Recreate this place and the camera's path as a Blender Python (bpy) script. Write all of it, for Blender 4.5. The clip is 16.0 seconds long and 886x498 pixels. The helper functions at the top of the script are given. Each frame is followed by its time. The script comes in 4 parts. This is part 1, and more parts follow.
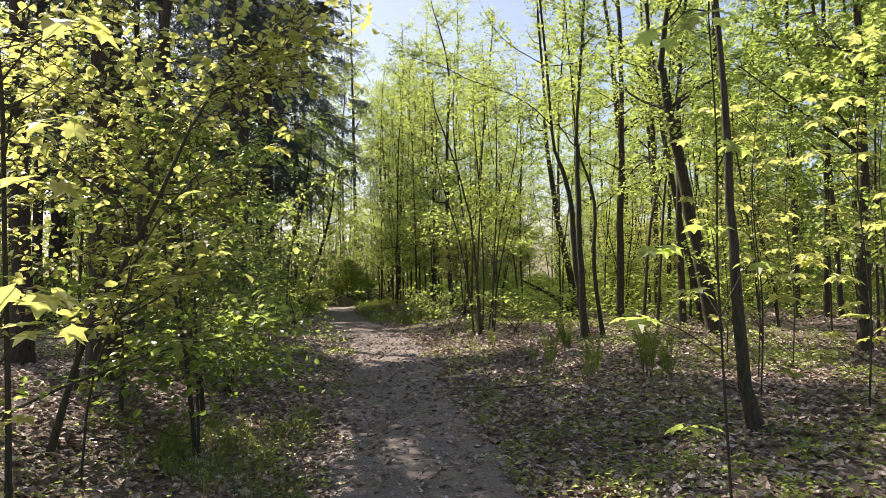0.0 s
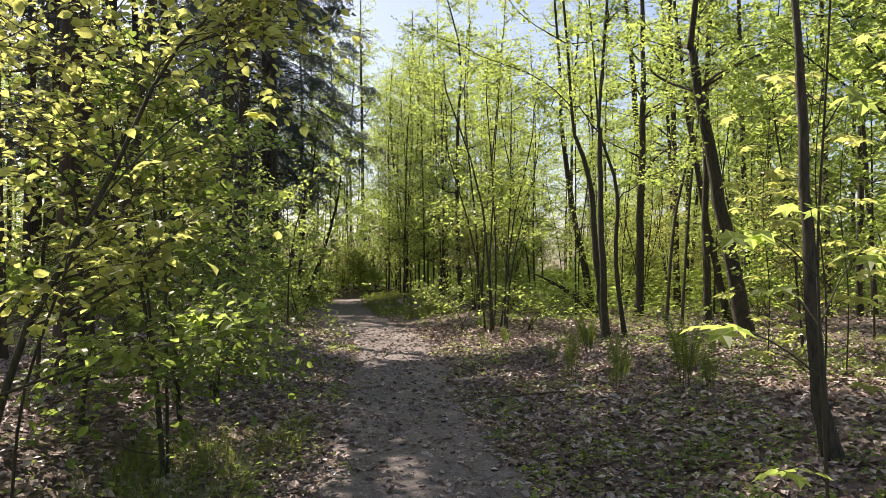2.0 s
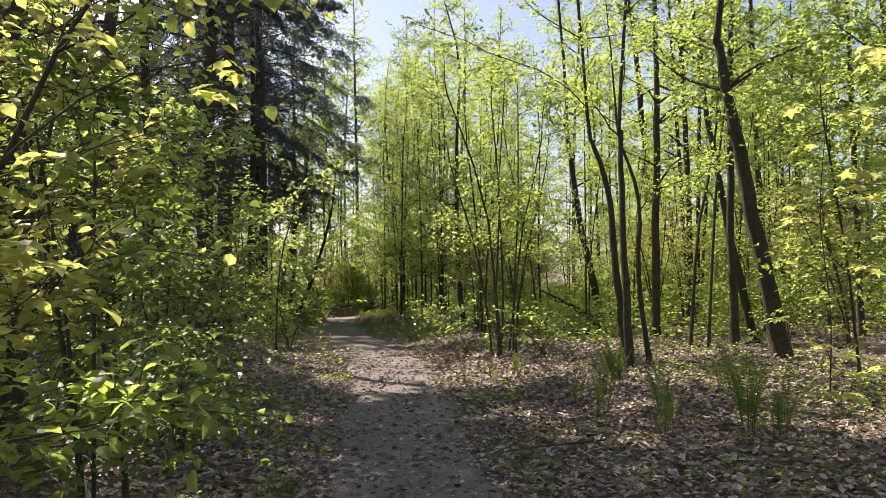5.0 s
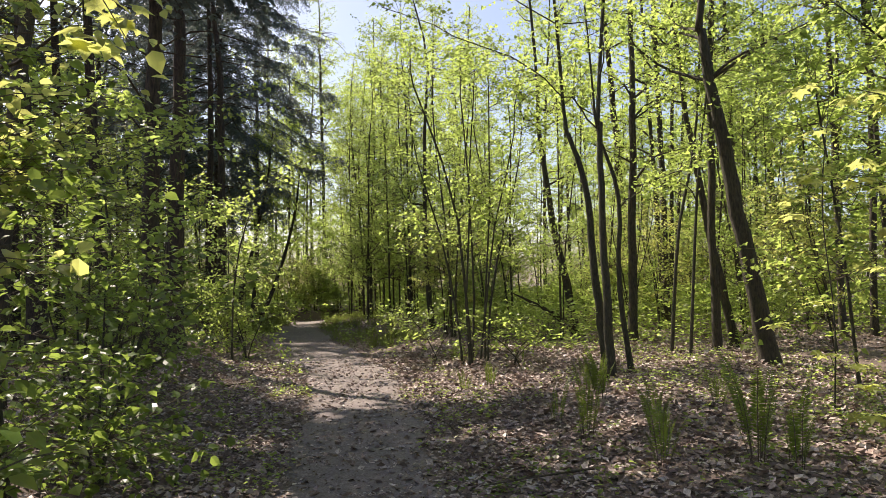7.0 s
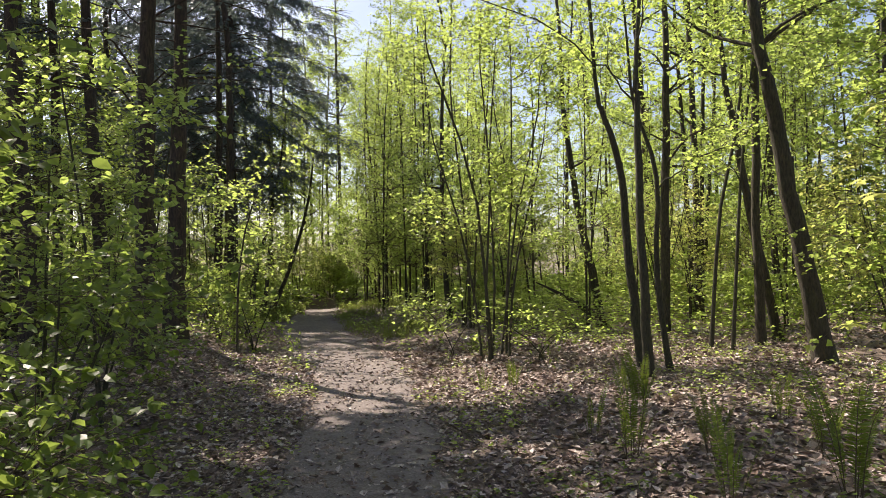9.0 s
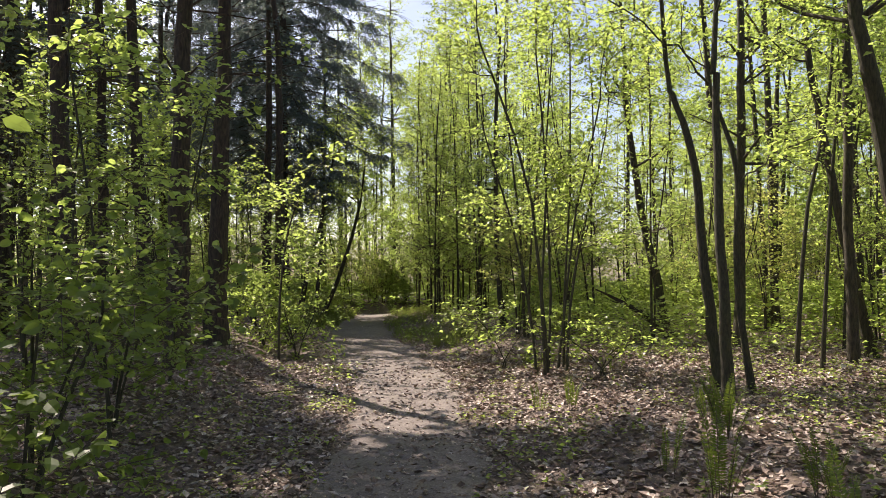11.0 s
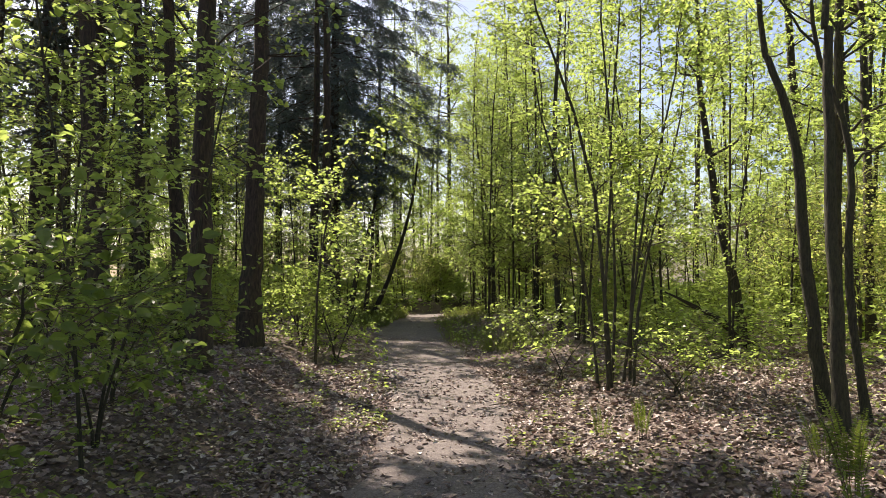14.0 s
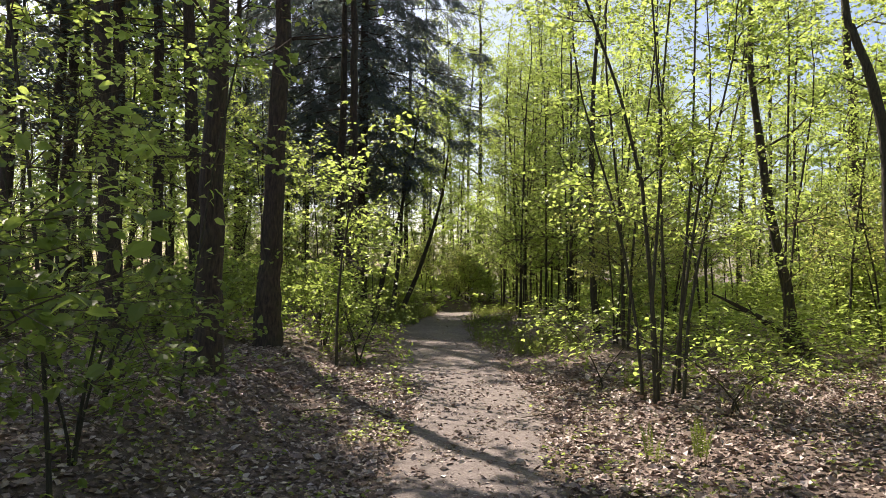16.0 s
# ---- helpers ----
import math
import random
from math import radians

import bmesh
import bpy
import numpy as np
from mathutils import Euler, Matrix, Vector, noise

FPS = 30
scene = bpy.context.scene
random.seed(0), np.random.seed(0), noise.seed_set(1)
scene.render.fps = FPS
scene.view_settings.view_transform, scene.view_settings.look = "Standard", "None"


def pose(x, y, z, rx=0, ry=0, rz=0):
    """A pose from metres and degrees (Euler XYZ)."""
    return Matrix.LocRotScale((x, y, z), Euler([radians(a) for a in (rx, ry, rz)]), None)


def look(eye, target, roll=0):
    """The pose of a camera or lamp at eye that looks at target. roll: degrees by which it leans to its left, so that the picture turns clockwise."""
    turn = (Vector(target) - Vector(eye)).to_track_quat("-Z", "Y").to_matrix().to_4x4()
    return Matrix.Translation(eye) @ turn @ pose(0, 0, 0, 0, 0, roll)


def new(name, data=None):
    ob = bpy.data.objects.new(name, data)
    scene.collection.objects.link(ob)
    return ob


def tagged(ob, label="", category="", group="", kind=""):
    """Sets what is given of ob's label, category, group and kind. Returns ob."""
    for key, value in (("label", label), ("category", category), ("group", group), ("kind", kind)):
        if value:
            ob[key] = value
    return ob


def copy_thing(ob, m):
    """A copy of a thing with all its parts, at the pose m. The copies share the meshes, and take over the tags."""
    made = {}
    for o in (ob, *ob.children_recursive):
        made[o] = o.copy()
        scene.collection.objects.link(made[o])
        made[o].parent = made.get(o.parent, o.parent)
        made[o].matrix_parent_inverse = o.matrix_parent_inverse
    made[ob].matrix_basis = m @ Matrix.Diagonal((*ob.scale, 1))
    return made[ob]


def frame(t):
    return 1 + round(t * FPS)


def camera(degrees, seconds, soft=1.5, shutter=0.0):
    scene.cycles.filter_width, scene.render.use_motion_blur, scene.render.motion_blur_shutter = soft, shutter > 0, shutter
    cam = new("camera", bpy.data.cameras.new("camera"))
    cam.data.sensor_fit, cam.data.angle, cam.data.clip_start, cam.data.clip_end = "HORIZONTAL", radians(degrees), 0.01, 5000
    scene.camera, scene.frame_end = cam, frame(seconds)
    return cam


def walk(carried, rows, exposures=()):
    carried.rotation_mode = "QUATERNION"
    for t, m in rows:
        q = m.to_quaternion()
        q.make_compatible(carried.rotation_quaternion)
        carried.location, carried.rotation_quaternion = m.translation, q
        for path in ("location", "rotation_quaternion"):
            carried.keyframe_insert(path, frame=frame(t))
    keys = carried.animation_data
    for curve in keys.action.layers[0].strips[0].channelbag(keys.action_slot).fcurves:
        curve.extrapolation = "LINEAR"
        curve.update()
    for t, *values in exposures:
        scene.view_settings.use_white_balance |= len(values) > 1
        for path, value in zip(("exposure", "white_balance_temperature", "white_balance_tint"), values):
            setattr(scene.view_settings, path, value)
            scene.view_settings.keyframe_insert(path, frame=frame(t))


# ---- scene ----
cam = camera(63.4, 16.0, soft=0.6)
PATH = [
    (0, (0.222, 4.199, 1.596), (0.489, 6.179, 1.674), -0.8),
    (0.5, (0.299, 4.496, 1.593), (0.53, 6.481, 1.664), -0.6),
    (1, (0.319, 4.731, 1.589), (0.525, 6.72, 1.644), -0.2),
    (1.5, (0.292, 4.976, 1.598), (0.519, 6.962, 1.667), 0.5),
    (2, (0.32, 5.232, 1.594), (0.564, 7.216, 1.652), -0.2),
    (2.5, (0.351, 5.476, 1.623), (0.605, 7.458, 1.704), -0.5),
    (3, (0.323, 5.702, 1.612), (0.557, 7.687, 1.69), -0.5),
    (3.5, (0.296, 5.933, 1.627), (0.559, 7.913, 1.712), -0.6),
    (3.7, (0.287, 6.026, 1.622), (0.553, 8.006, 1.708), -0.5),
    (5.8, (0.46, 7.07, 1.74), (0.711, 9.051, 1.854), -0.7),
    (6, (0.495, 7.168, 1.729), (0.741, 9.149, 1.848), -0.3),
    (6.5, (0.568, 7.36, 1.737), (0.851, 9.338, 1.829), -0.6),
    (7, (0.533, 7.615, 1.745), (0.875, 9.583, 1.844), -1.1),
    (7.5, (0.564, 7.818, 1.745), (0.943, 9.78, 1.834), -0.7),
    (8, (0.687, 8.145, 1.754), (1.038, 10.112, 1.836), -1.2),
    (8.5, (0.722, 8.463, 1.758), (1.021, 10.44, 1.804), -0.8),
    (9, (0.733, 8.715, 1.794), (1.024, 10.693, 1.855), -1.0),
    (9.5, (0.801, 9.021, 1.779), (1.065, 11.002, 1.854), -1.5),
    (10, (0.89, 9.282, 1.791), (1.071, 11.273, 1.863), -1.3),
    (10.2, (0.887, 9.368, 1.785), (1.061, 11.359, 1.859), -1.0),
    (12.3, (1.083, 10.28, 1.768), (1.146, 12.277, 1.868), 0.4),
    (12.5, (1.08, 10.383, 1.764), (1.142, 12.379, 1.876), 0.7),
    (13, (1.07, 10.655, 1.786), (1.124, 12.651, 1.891), 0.3),
    (13.5, (1.147, 10.896, 1.775), (1.163, 12.893, 1.879), 0.5),
    (14, (1.191, 11.067, 1.773), (1.164, 13.065, 1.85), 0.2),
    (14.5, (1.142, 11.31, 1.776), (1.112, 13.309, 1.851), 0.7),
    (15, (1.118, 11.508, 1.775), (1.079, 13.506, 1.847), 0.2),
    (15.5, (1.166, 11.754, 1.772), (1.095, 13.751, 1.845), 0.9),
    (16, (1.185, 11.983, 1.78), (1.074, 13.979, 1.848), 0.9),
]
walk(cam, [(t, look(eye, target, roll)) for t, eye, target, roll in PATH], [(0, 0.94, 6900, 18), (16, 0.94, 6900, 18)])

# ---- light ----
SUN_AZ, SUN_EL = 32.0, 50.0  # degrees left of +y, degrees above the horizon
world = bpy.data.worlds.new("sky")
scene.world = world
world.use_nodes = True
wn = world.node_tree
sky = wn.nodes.new("ShaderNodeTexSky")
sky.sky_type, sky.sun_disc = "NISHITA", False
sky.sun_elevation, sky.sun_rotation = radians(SUN_EL), radians(-SUN_AZ)
sky.air_density, sky.dust_density = 1.0, 1.6
wn.links.new(sky.outputs[0], wn.nodes["Background"].inputs[0])
wn.nodes["Background"].inputs[1].default_value = 0.095
sun = new("sun", bpy.data.lights.new("sun", "SUN"))
sun.data.energy, sun.data.angle, sun.data.color = 5.0, radians(0.53), (1.0, 0.93, 0.82)
to_sun = Vector((-math.sin(radians(SUN_AZ)) * math.cos(radians(SUN_EL)), math.cos(radians(SUN_AZ)) * math.cos(radians(SUN_EL)), math.sin(radians(SUN_EL))))
sun.matrix_world = look(to_sun * 60, (0, 0, 0))


# ---- materials ----
def material(name):
    m = bpy.data.materials.new(name)
    m.use_nodes = True
    nt = m.node_tree
    return m, nt, nt.nodes["Principled BSDF"], nt.nodes["Material Output"]


def ramp(nt, fac, stops):
    r = nt.nodes.new("ShaderNodeValToRGB")
    e = r.color_ramp.elements
    while len(e) < len(stops):
        e.new(0.5)
    for k, (p, c) in enumerate(stops):
        e[k].position, e[k].color = p, (*c, 1)
    nt.links.new(fac, r.inputs[0])
    return r.outputs[0]


def noise_tex(nt, vec, scale, detail=4.0, rough=0.6):
    n = nt.nodes.new("ShaderNodeTexNoise")
    n.inputs["Scale"].default_value, n.inputs["Detail"].default_value, n.inputs["Roughness"].default_value = scale, detail, rough
    nt.links.new(vec, n.inputs["Vector"])
    return n.outputs["Fac"]


def mix_col(nt, fac, a, b, mode="MIX"):
    n = nt.nodes.new("ShaderNodeMix")
    n.data_type, n.blend_type = "RGBA", mode
    for sock, v in ((n.inputs[0], fac), (n.inputs[6], a), (n.inputs[7], b)):
        if isinstance(v, (int, float)):
            sock.default_value = v
        elif isinstance(v, tuple):
            sock.default_value = (*v, 1)
        else:
            nt.links.new(v, sock)
    return n.outputs[2]


def coords(nt, stretch=(1, 1, 1)):
    tc = nt.nodes.new("ShaderNodeTexCoord")
    mp = nt.nodes.new("ShaderNodeMapping")
    mp.inputs["Scale"].default_value = stretch
    nt.links.new(tc.outputs["Object"], mp.inputs[0])
    return mp.outputs[0]


def bump(nt, bsdf, height, strength, distance):
    b = nt.nodes.new("ShaderNodeBump")
    b.inputs["Strength"].default_value, b.inputs["Distance"].default_value = strength, distance
    nt.links.new(height, b.inputs["Height"])
    nt.links.new(b.outputs[0], bsdf.inputs["Normal"])


def leaf_material(name, dark, light, through_col, share=0.5, rough=0.42):
    """A thin living leaf: glossy skin, and light that shines through it."""
    m, nt, p, out = material(name)
    geo = nt.nodes.new("ShaderNodeNewGeometry")
    info = nt.nodes.new("ShaderNodeObjectInfo")
    mixr = nt.nodes.new("ShaderNodeMath")
    mixr.operation = "MULTIPLY_ADD"
    nt.links.new(info.outputs["Random"], mixr.inputs[0])
    mixr.inputs[1].default_value = 0.35
    nt.links.new(geo.outputs["Random Per Island"], mixr.inputs[2])
    mul = nt.nodes.new("ShaderNodeMath")
    mul.operation, mul.inputs[1].default_value = "MULTIPLY", 0.74
    nt.links.new(mixr.outputs[0], mul.inputs[0])
    col = ramp(nt, mul.outputs[0], [(0.0, dark), (1.0, light)])
    vein = noise_tex(nt, coords(nt), 60.0, 2.0)
    col = mix_col(nt, 0.3, col, ramp(nt, vein, [(0.3, dark), (0.7, light)]))
    nt.links.new(col, p.inputs["Base Color"])
    p.inputs["Roughness"].default_value = rough
    tr = nt.nodes.new("ShaderNodeBsdfTranslucent")
    lit = ramp(nt, mul.outputs[0], [(0.0, tuple(0.72 * c for c in through_col)), (1.0, through_col)])
    nt.links.new(lit, tr.inputs[0])
    ms = nt.nodes.new("ShaderNodeMixShader")
    ms.inputs[0].default_value = share
    nt.links.new(p.outputs[0], ms.inputs[1])
    nt.links.new(tr.outputs[0], ms.inputs[2])
    nt.links.new(ms.outputs[0], out.inputs[0])
    return m


def bark_material(name, a, b, moss, scale=1.0, moss_share=0.4):
    m, nt, p, out = material(name)
    v = coords(nt, (1, 1, 0.22))
    ridges = noise_tex(nt, v, 38 * scale, 6.0, 0.65)
    blotch = noise_tex(nt, coords(nt), 3.2, 3.0)
    col = ramp(nt, ridges, [(0.32, a), (0.66, b)])
    col = mix_col(nt, ramp(nt, blotch, [(0.45, (0, 0, 0)), (0.75, (moss_share,) * 3)]), col, moss)
    nt.links.new(col, p.inputs["Base Color"])
    p.inputs["Roughness"].default_value = 0.9
    bump(nt, p, ridges, 1.0, 0.02)
    return m


M_LEAF = leaf_material("spring_leaf", (0.075, 0.115, 0.022), (0.17, 0.225, 0.06), (0.56, 0.71, 0.165), 0.66, 0.38)
M_LEAF_YELLOW = leaf_material("young_maple_leaf", (0.10, 0.15, 0.03), (0.23, 0.28, 0.07), (0.70, 0.73, 0.21), 0.64, 0.34)
# darker copy of the spring leaf, with shade put into its colour
M_LEAF_DARK = leaf_material("darkened_leaf", (0.045, 0.095, 0.018), (0.115, 0.17, 0.035), (0.35, 0.47, 0.09), 0.55)
M_NEEDLE = leaf_material("spruce_needles", (0.062, 0.086, 0.086), (0.125, 0.16, 0.16), (0.18, 0.22, 0.19), 0.38, 0.3)
M_FERN = leaf_material("fern_frond", (0.06, 0.10, 0.018), (0.13, 0.17, 0.03), (0.24, 0.32, 0.045), 0.45)
M_GRASS = leaf_material("grass_blade", (0.08, 0.12, 0.025), (0.19, 0.22, 0.06), (0.30, 0.36, 0.08), 0.45)
M_BARK = bark_material("grey_brown_bark", (0.02, 0.017, 0.012), (0.088, 0.072, 0.048), (0.048, 0.06, 0.02))
M_BARK_PINE = bark_material("pine_bark", (0.016, 0.012, 0.009), (0.085, 0.06, 0.043), (0.045, 0.055, 0.022), 0.7)
M_BARK_SMOOTH = bark_material("smooth_young_bark", (0.024, 0.022, 0.014), (0.08, 0.072, 0.045), (0.05, 0.062, 0.02), 1.6)
M_TWIG = bark_material("twig_bark", (0.06, 0.045, 0.03), (0.14, 0.105, 0.07), (0.10, 0.11, 0.05), 2.0)


def litter_material():
    m, nt, p, out = material("dead_leaf")
    geo = nt.nodes.new("ShaderNodeNewGeometry")
    col = ramp(nt, geo.outputs["Random Per Island"], [(0.0, (0.11, 0.072, 0.056)), (0.35, (0.25, 0.172, 0.138)), (0.7, (0.43, 0.335, 0.285)), (1.0, (0.64, 0.56, 0.50))])
    spots = noise_tex(nt, coords(nt), 45.0, 3.0)
    col = mix_col(nt, ramp(nt, spots, [(0.4, (0, 0, 0)), (0.7, (0.5,) * 3)]), col, (0.10, 0.065, 0.04))
    nt.links.new(col, p.inputs["Base Color"])
    p.inputs["Roughness"].default_value = 0.55
    return m


def soil_material(name, a, b, c, fine):
    m, nt, p, out = material(name)
    v = coords(nt)
    grain = noise_tex(nt, v, fine, 8.0, 0.7)
    patch = noise_tex(nt, v, 0.9, 4.0)
    crumbs = noise_tex(nt, v, fine * 5, 3.0)
    col = ramp(nt, grain, [(0.3, a), (0.55, b), (0.75, c)])
    col = mix_col(nt, ramp(nt, patch, [(0.35, (0.0,) * 3), (0.7, (0.55,) * 3)]), col, a)
    col = mix_col(nt, 0.35, col, ramp(nt, crumbs, [(0.35, a), (0.65, c)]))
    nt.links.new(col, p.inputs["Base Color"])
    p.inputs["Roughness"].default_value = 0.95
    bump(nt, p, grain, 0.9, 0.03)
    return m


M_LITTER = litter_material()
M_GROUND = soil_material("forest_floor", (0.055, 0.04, 0.032), (0.16, 0.115, 0.092), (0.31, 0.245, 0.205), 22.0)
M_PATH = soil_material("trodden_earth", (0.072, 0.056, 0.048), (0.185, 0.155, 0.14), (0.38, 0.335, 0.315), 9.0)


# ---- shapes ----
def smooth(a, b, x):
    t = np.clip((x - a) / (b - a), 0, 1)
    return t * t * (3 - 2 * t)


def centre(y):
    """The path's middle and half its width at y."""
    ys = (-40, 3, 10, 14, 18.5, 20, 23.5, 26.5, 32, 36, 42, 46, 49, 52, 56)
    xs = (2.5, 0.85, 0.8, 0.87, 1.1, 1.2, 0.98, 0.55, -0.05, -0.4, -0.25, 0.2, 3.6, 10, 22)
    ws = (0.8, 0.85, 0.8, 0.82, 0.86, 0.84, 1.0, 1.12, 1.2, 1.1, 0.9, 0.8, 0.8, 0.8, 0.8)
    return np.interp(y, ys, xs), np.interp(y, ys, ws)


def height(x, y):
    """The ground's height."""
    x, y = np.asarray(x, float), np.asarray(y, float)
    c, w = centre(y)
    h = 0.33 * smooth(0.7, 3.4, x - c) + 0.38 * smooth(-1.9, -3.4, x - c) - 0.04
    h = h + 0.035 * np.sin(0.9 * x + 0.5 * y) * np.sin(0.7 * y - 0.4 * x) + 0.018 * np.sin(3.1 * x + 1.7 * y) * np.sin(2.6 * y)
    far = np.maximum(np.hypot(x - 1, y - 20) - 45, 0)
    return h + 0.3 * np.sin(0.05 * x) * np.sin(0.04 * y + 1) * np.minimum(far / 20, 1)


def raw_mesh(name, verts, faces, mat, shade_smooth=False, kinds=()):
    """verts: n x 3; faces: m x k corner indices, all of one k, or a list of such arrays;
    kinds: with several materials, the one that each array takes."""
    me = bpy.data.meshes.new(name)
    groups = faces if isinstance(faces, list) else [faces]
    verts = np.asarray(verts, np.float32)
    me.vertices.add(len(verts))
    me.vertices.foreach_set("co", verts.ravel())
    loops = np.concatenate([np.asarray(g, np.int32).ravel() for g in groups])
    sizes = np.concatenate([np.full(len(g), np.asarray(g).shape[1], np.int32) for g in groups])
    me.loops.add(len(loops))
    me.loops.foreach_set("vertex_index", loops)
    me.polygons.add(len(sizes))
    me.polygons.foreach_set("loop_start", np.concatenate([[0], np.cumsum(sizes)[:-1]]).astype(np.int32))
    me.update(calc_edges=True)
    me.polygons.foreach_set("use_smooth", np.full(len(sizes), shade_smooth))
    for one in mat if isinstance(mat, tuple) else (mat,):
        me.materials.append(one)
    if isinstance(mat, tuple):
        me.polygons.foreach_set("material_index", np.concatenate([np.full(len(g), k, np.int32) for g, k in zip(groups, kinds)]))
    return me


def child(name, me, parent, label=""):
    ob = new(name, me)
    ob.parent = parent
    return tagged(ob, label)


def unit(v):
    return v / np.maximum(np.linalg.norm(v, axis=-1, keepdims=True), 1e-9)


def curve(points, n):
    """A smooth line of n points through the given ones."""
    p = np.asarray(points, float)
    if len(p) == 2:
        return p[0] + np.linspace(0, 1, n)[:, None] * (p[1] - p[0])
    q = np.vstack([2 * p[0] - p[1], p, 2 * p[-1] - p[-2]])
    s = np.linspace(0, len(p) - 1 - 1e-6, n)
    i, f = s.astype(int), (s % 1)[:, None]
    a, b, c, d = q[i], q[i + 1], q[i + 2], q[i + 3]
    return 0.5 * (2 * b + (c - a) * f + (2 * a - 5 * b + 4 * c - d) * f**2 + (3 * b - a - 3 * c + d) * f**3)


def tube(line, radii, sides, rng, rough=0.0):
    """Vertices and quads of a closed tube along a line."""
    line, radii = np.asarray(line, float), np.asarray(radii, float)
    n = len(line)
    t = unit(np.gradient(line, axis=0))
    ref = np.array([1.0, 0, 0]) if abs(t[0, 0]) < 0.8 else np.array([0, 1.0, 0])
    u = unit(ref - (t @ ref)[:, None] * t)
    v = np.cross(t, u)
    a = np.linspace(0, 2 * np.pi, sides, endpoint=False)
    r = radii[:, None] * (1 + rough * rng.uniform(-1, 1, (n, sides)))
    pts = line[:, None] + r[..., None] * (np.cos(a)[None, :, None] * u[:, None] + np.sin(a)[None, :, None] * v[:, None])
    k = np.arange(n - 1)[:, None] * sides + np.arange(sides)[None]
    k2 = np.arange(n - 1)[:, None] * sides + (np.arange(sides)[None] + 1) % sides
    quads = np.stack([k, k2, k2 + sides, k + sides], -1).reshape(-1, 4)
    return pts.reshape(-1, 3), quads


def rods(p0, p1, p2, r, bent=True):
    """Many thin three-sided twigs, each bent at its middle, as one set of vertices and quads."""
    n = len(p0)
    d = unit(p2 - p0)
    u = unit(np.cross(d, np.array([0.3, 0.2, 0.93])))
    v = np.cross(d, u)
    rings = []
    for p, k in ((p0, 1.0), (p1, 0.75), (p2, 0.3)) if bent else ((p0, 1.0), (p2, 0.3)):
        for a in (0, 2.094, 4.189):
            rings.append(p + (r * k)[:, None] * (math.cos(a) * u + math.sin(a) * v))
    verts = np.stack(rings, 1).reshape(-1, 3)
    base = np.arange(n)[:, None] * (9 if bent else 6)
    f = []
    for s in (0, 3) if bent else (0,):
        for a in range(3):
            b = (a + 1) % 3
            f.append(np.stack([base[:, 0] + s + a, base[:, 0] + s + b, base[:, 0] + s + 3 + b, base[:, 0] + s + 3 + a], -1))
    return verts, np.concatenate(f)


LEAF_OVAL = (((0, 0, 0), (0.42, 0.40, 0.10), (1, 0, -0.10), (0.42, -0.40, 0.10)), ((0, 1, 2, 3),))
LEAF_NEEDLE = (((0, 0, 0), (0.5, 0.2, 0.06), (1.1, 0, -0.1), (0.5, -0.2, 0.06)), ((0, 1, 2, 3),))
LEAF_FULL = (((0, 0, 0), (0.25, 0.30, 0.06), (0.62, 0.30, 0.05), (1, 0, -0.14), (0.62, -0.30, 0.05), (0.25, -0.30, 0.06), (0.5, 0, -0.02)),
             ((0, 6, 2, 1), (6, 3, 2, 2), (0, 5, 4, 6), (6, 4, 3, 3)))
LEAF_LOBED = (((0, 0, 0), (0.10, 0.32, 0.02), (-0.02, 0.52, -0.03), (0.34, 0.36, 0.05), (0.62, 0.58, -0.06), (0.66, 0.22, 0.04), (1.05, 0, -0.12),
               (0.66, -0.22, 0.04), (0.62, -0.58, -0.06), (0.34, -0.36, 0.05), (-0.02, -0.52, -0.03), (0.10, -0.32, 0.02), (0.4, 0, -0.01)),
              ((12, 1, 0), (12, 2, 1), (12, 3, 2), (12, 4, 3), (12, 5, 4), (12, 6, 5), (12, 7, 6), (12, 8, 7), (12, 9, 8), (12, 10, 9), (12, 11, 10), (12, 0, 11)))
LEAF_CURLED = (((0, 0, 0.10), (0.45, 0.36, 0.22), (1, 0, 0.16), (0.45, -0.36, 0.22), (0.5, 0, -0.02)), ((0, 4, 1), (4, 2, 1), (0, 3, 4), (4, 3, 2)))


def leaves(pos, axis, normal, size, shape):
    """Vertices and faces of many leaves of one shape."""
    tmpl, faces = np.asarray(shape[0], float), [f if len(set(f)) == len(f) else tuple(dict.fromkeys(f)) for f in shape[1]]
    x = unit(axis)
    y = unit(np.cross(normal, x))
    z = np.cross(x, y)
    verts = pos[:, None] + size[:, None, None] * (tmpl[None, :, 0:1] * x[:, None] + tmpl[None, :, 1:2] * y[:, None] + tmpl[None, :, 2:3] * z[:, None])
    base = np.arange(len(pos))[:, None] * len(tmpl)
    by_len = {}
    for f in faces:
        by_len.setdefault(len(f), []).append(base + np.array(f)[None])
    return verts.reshape(-1, 3), [np.concatenate(v) for v in by_len.values()]


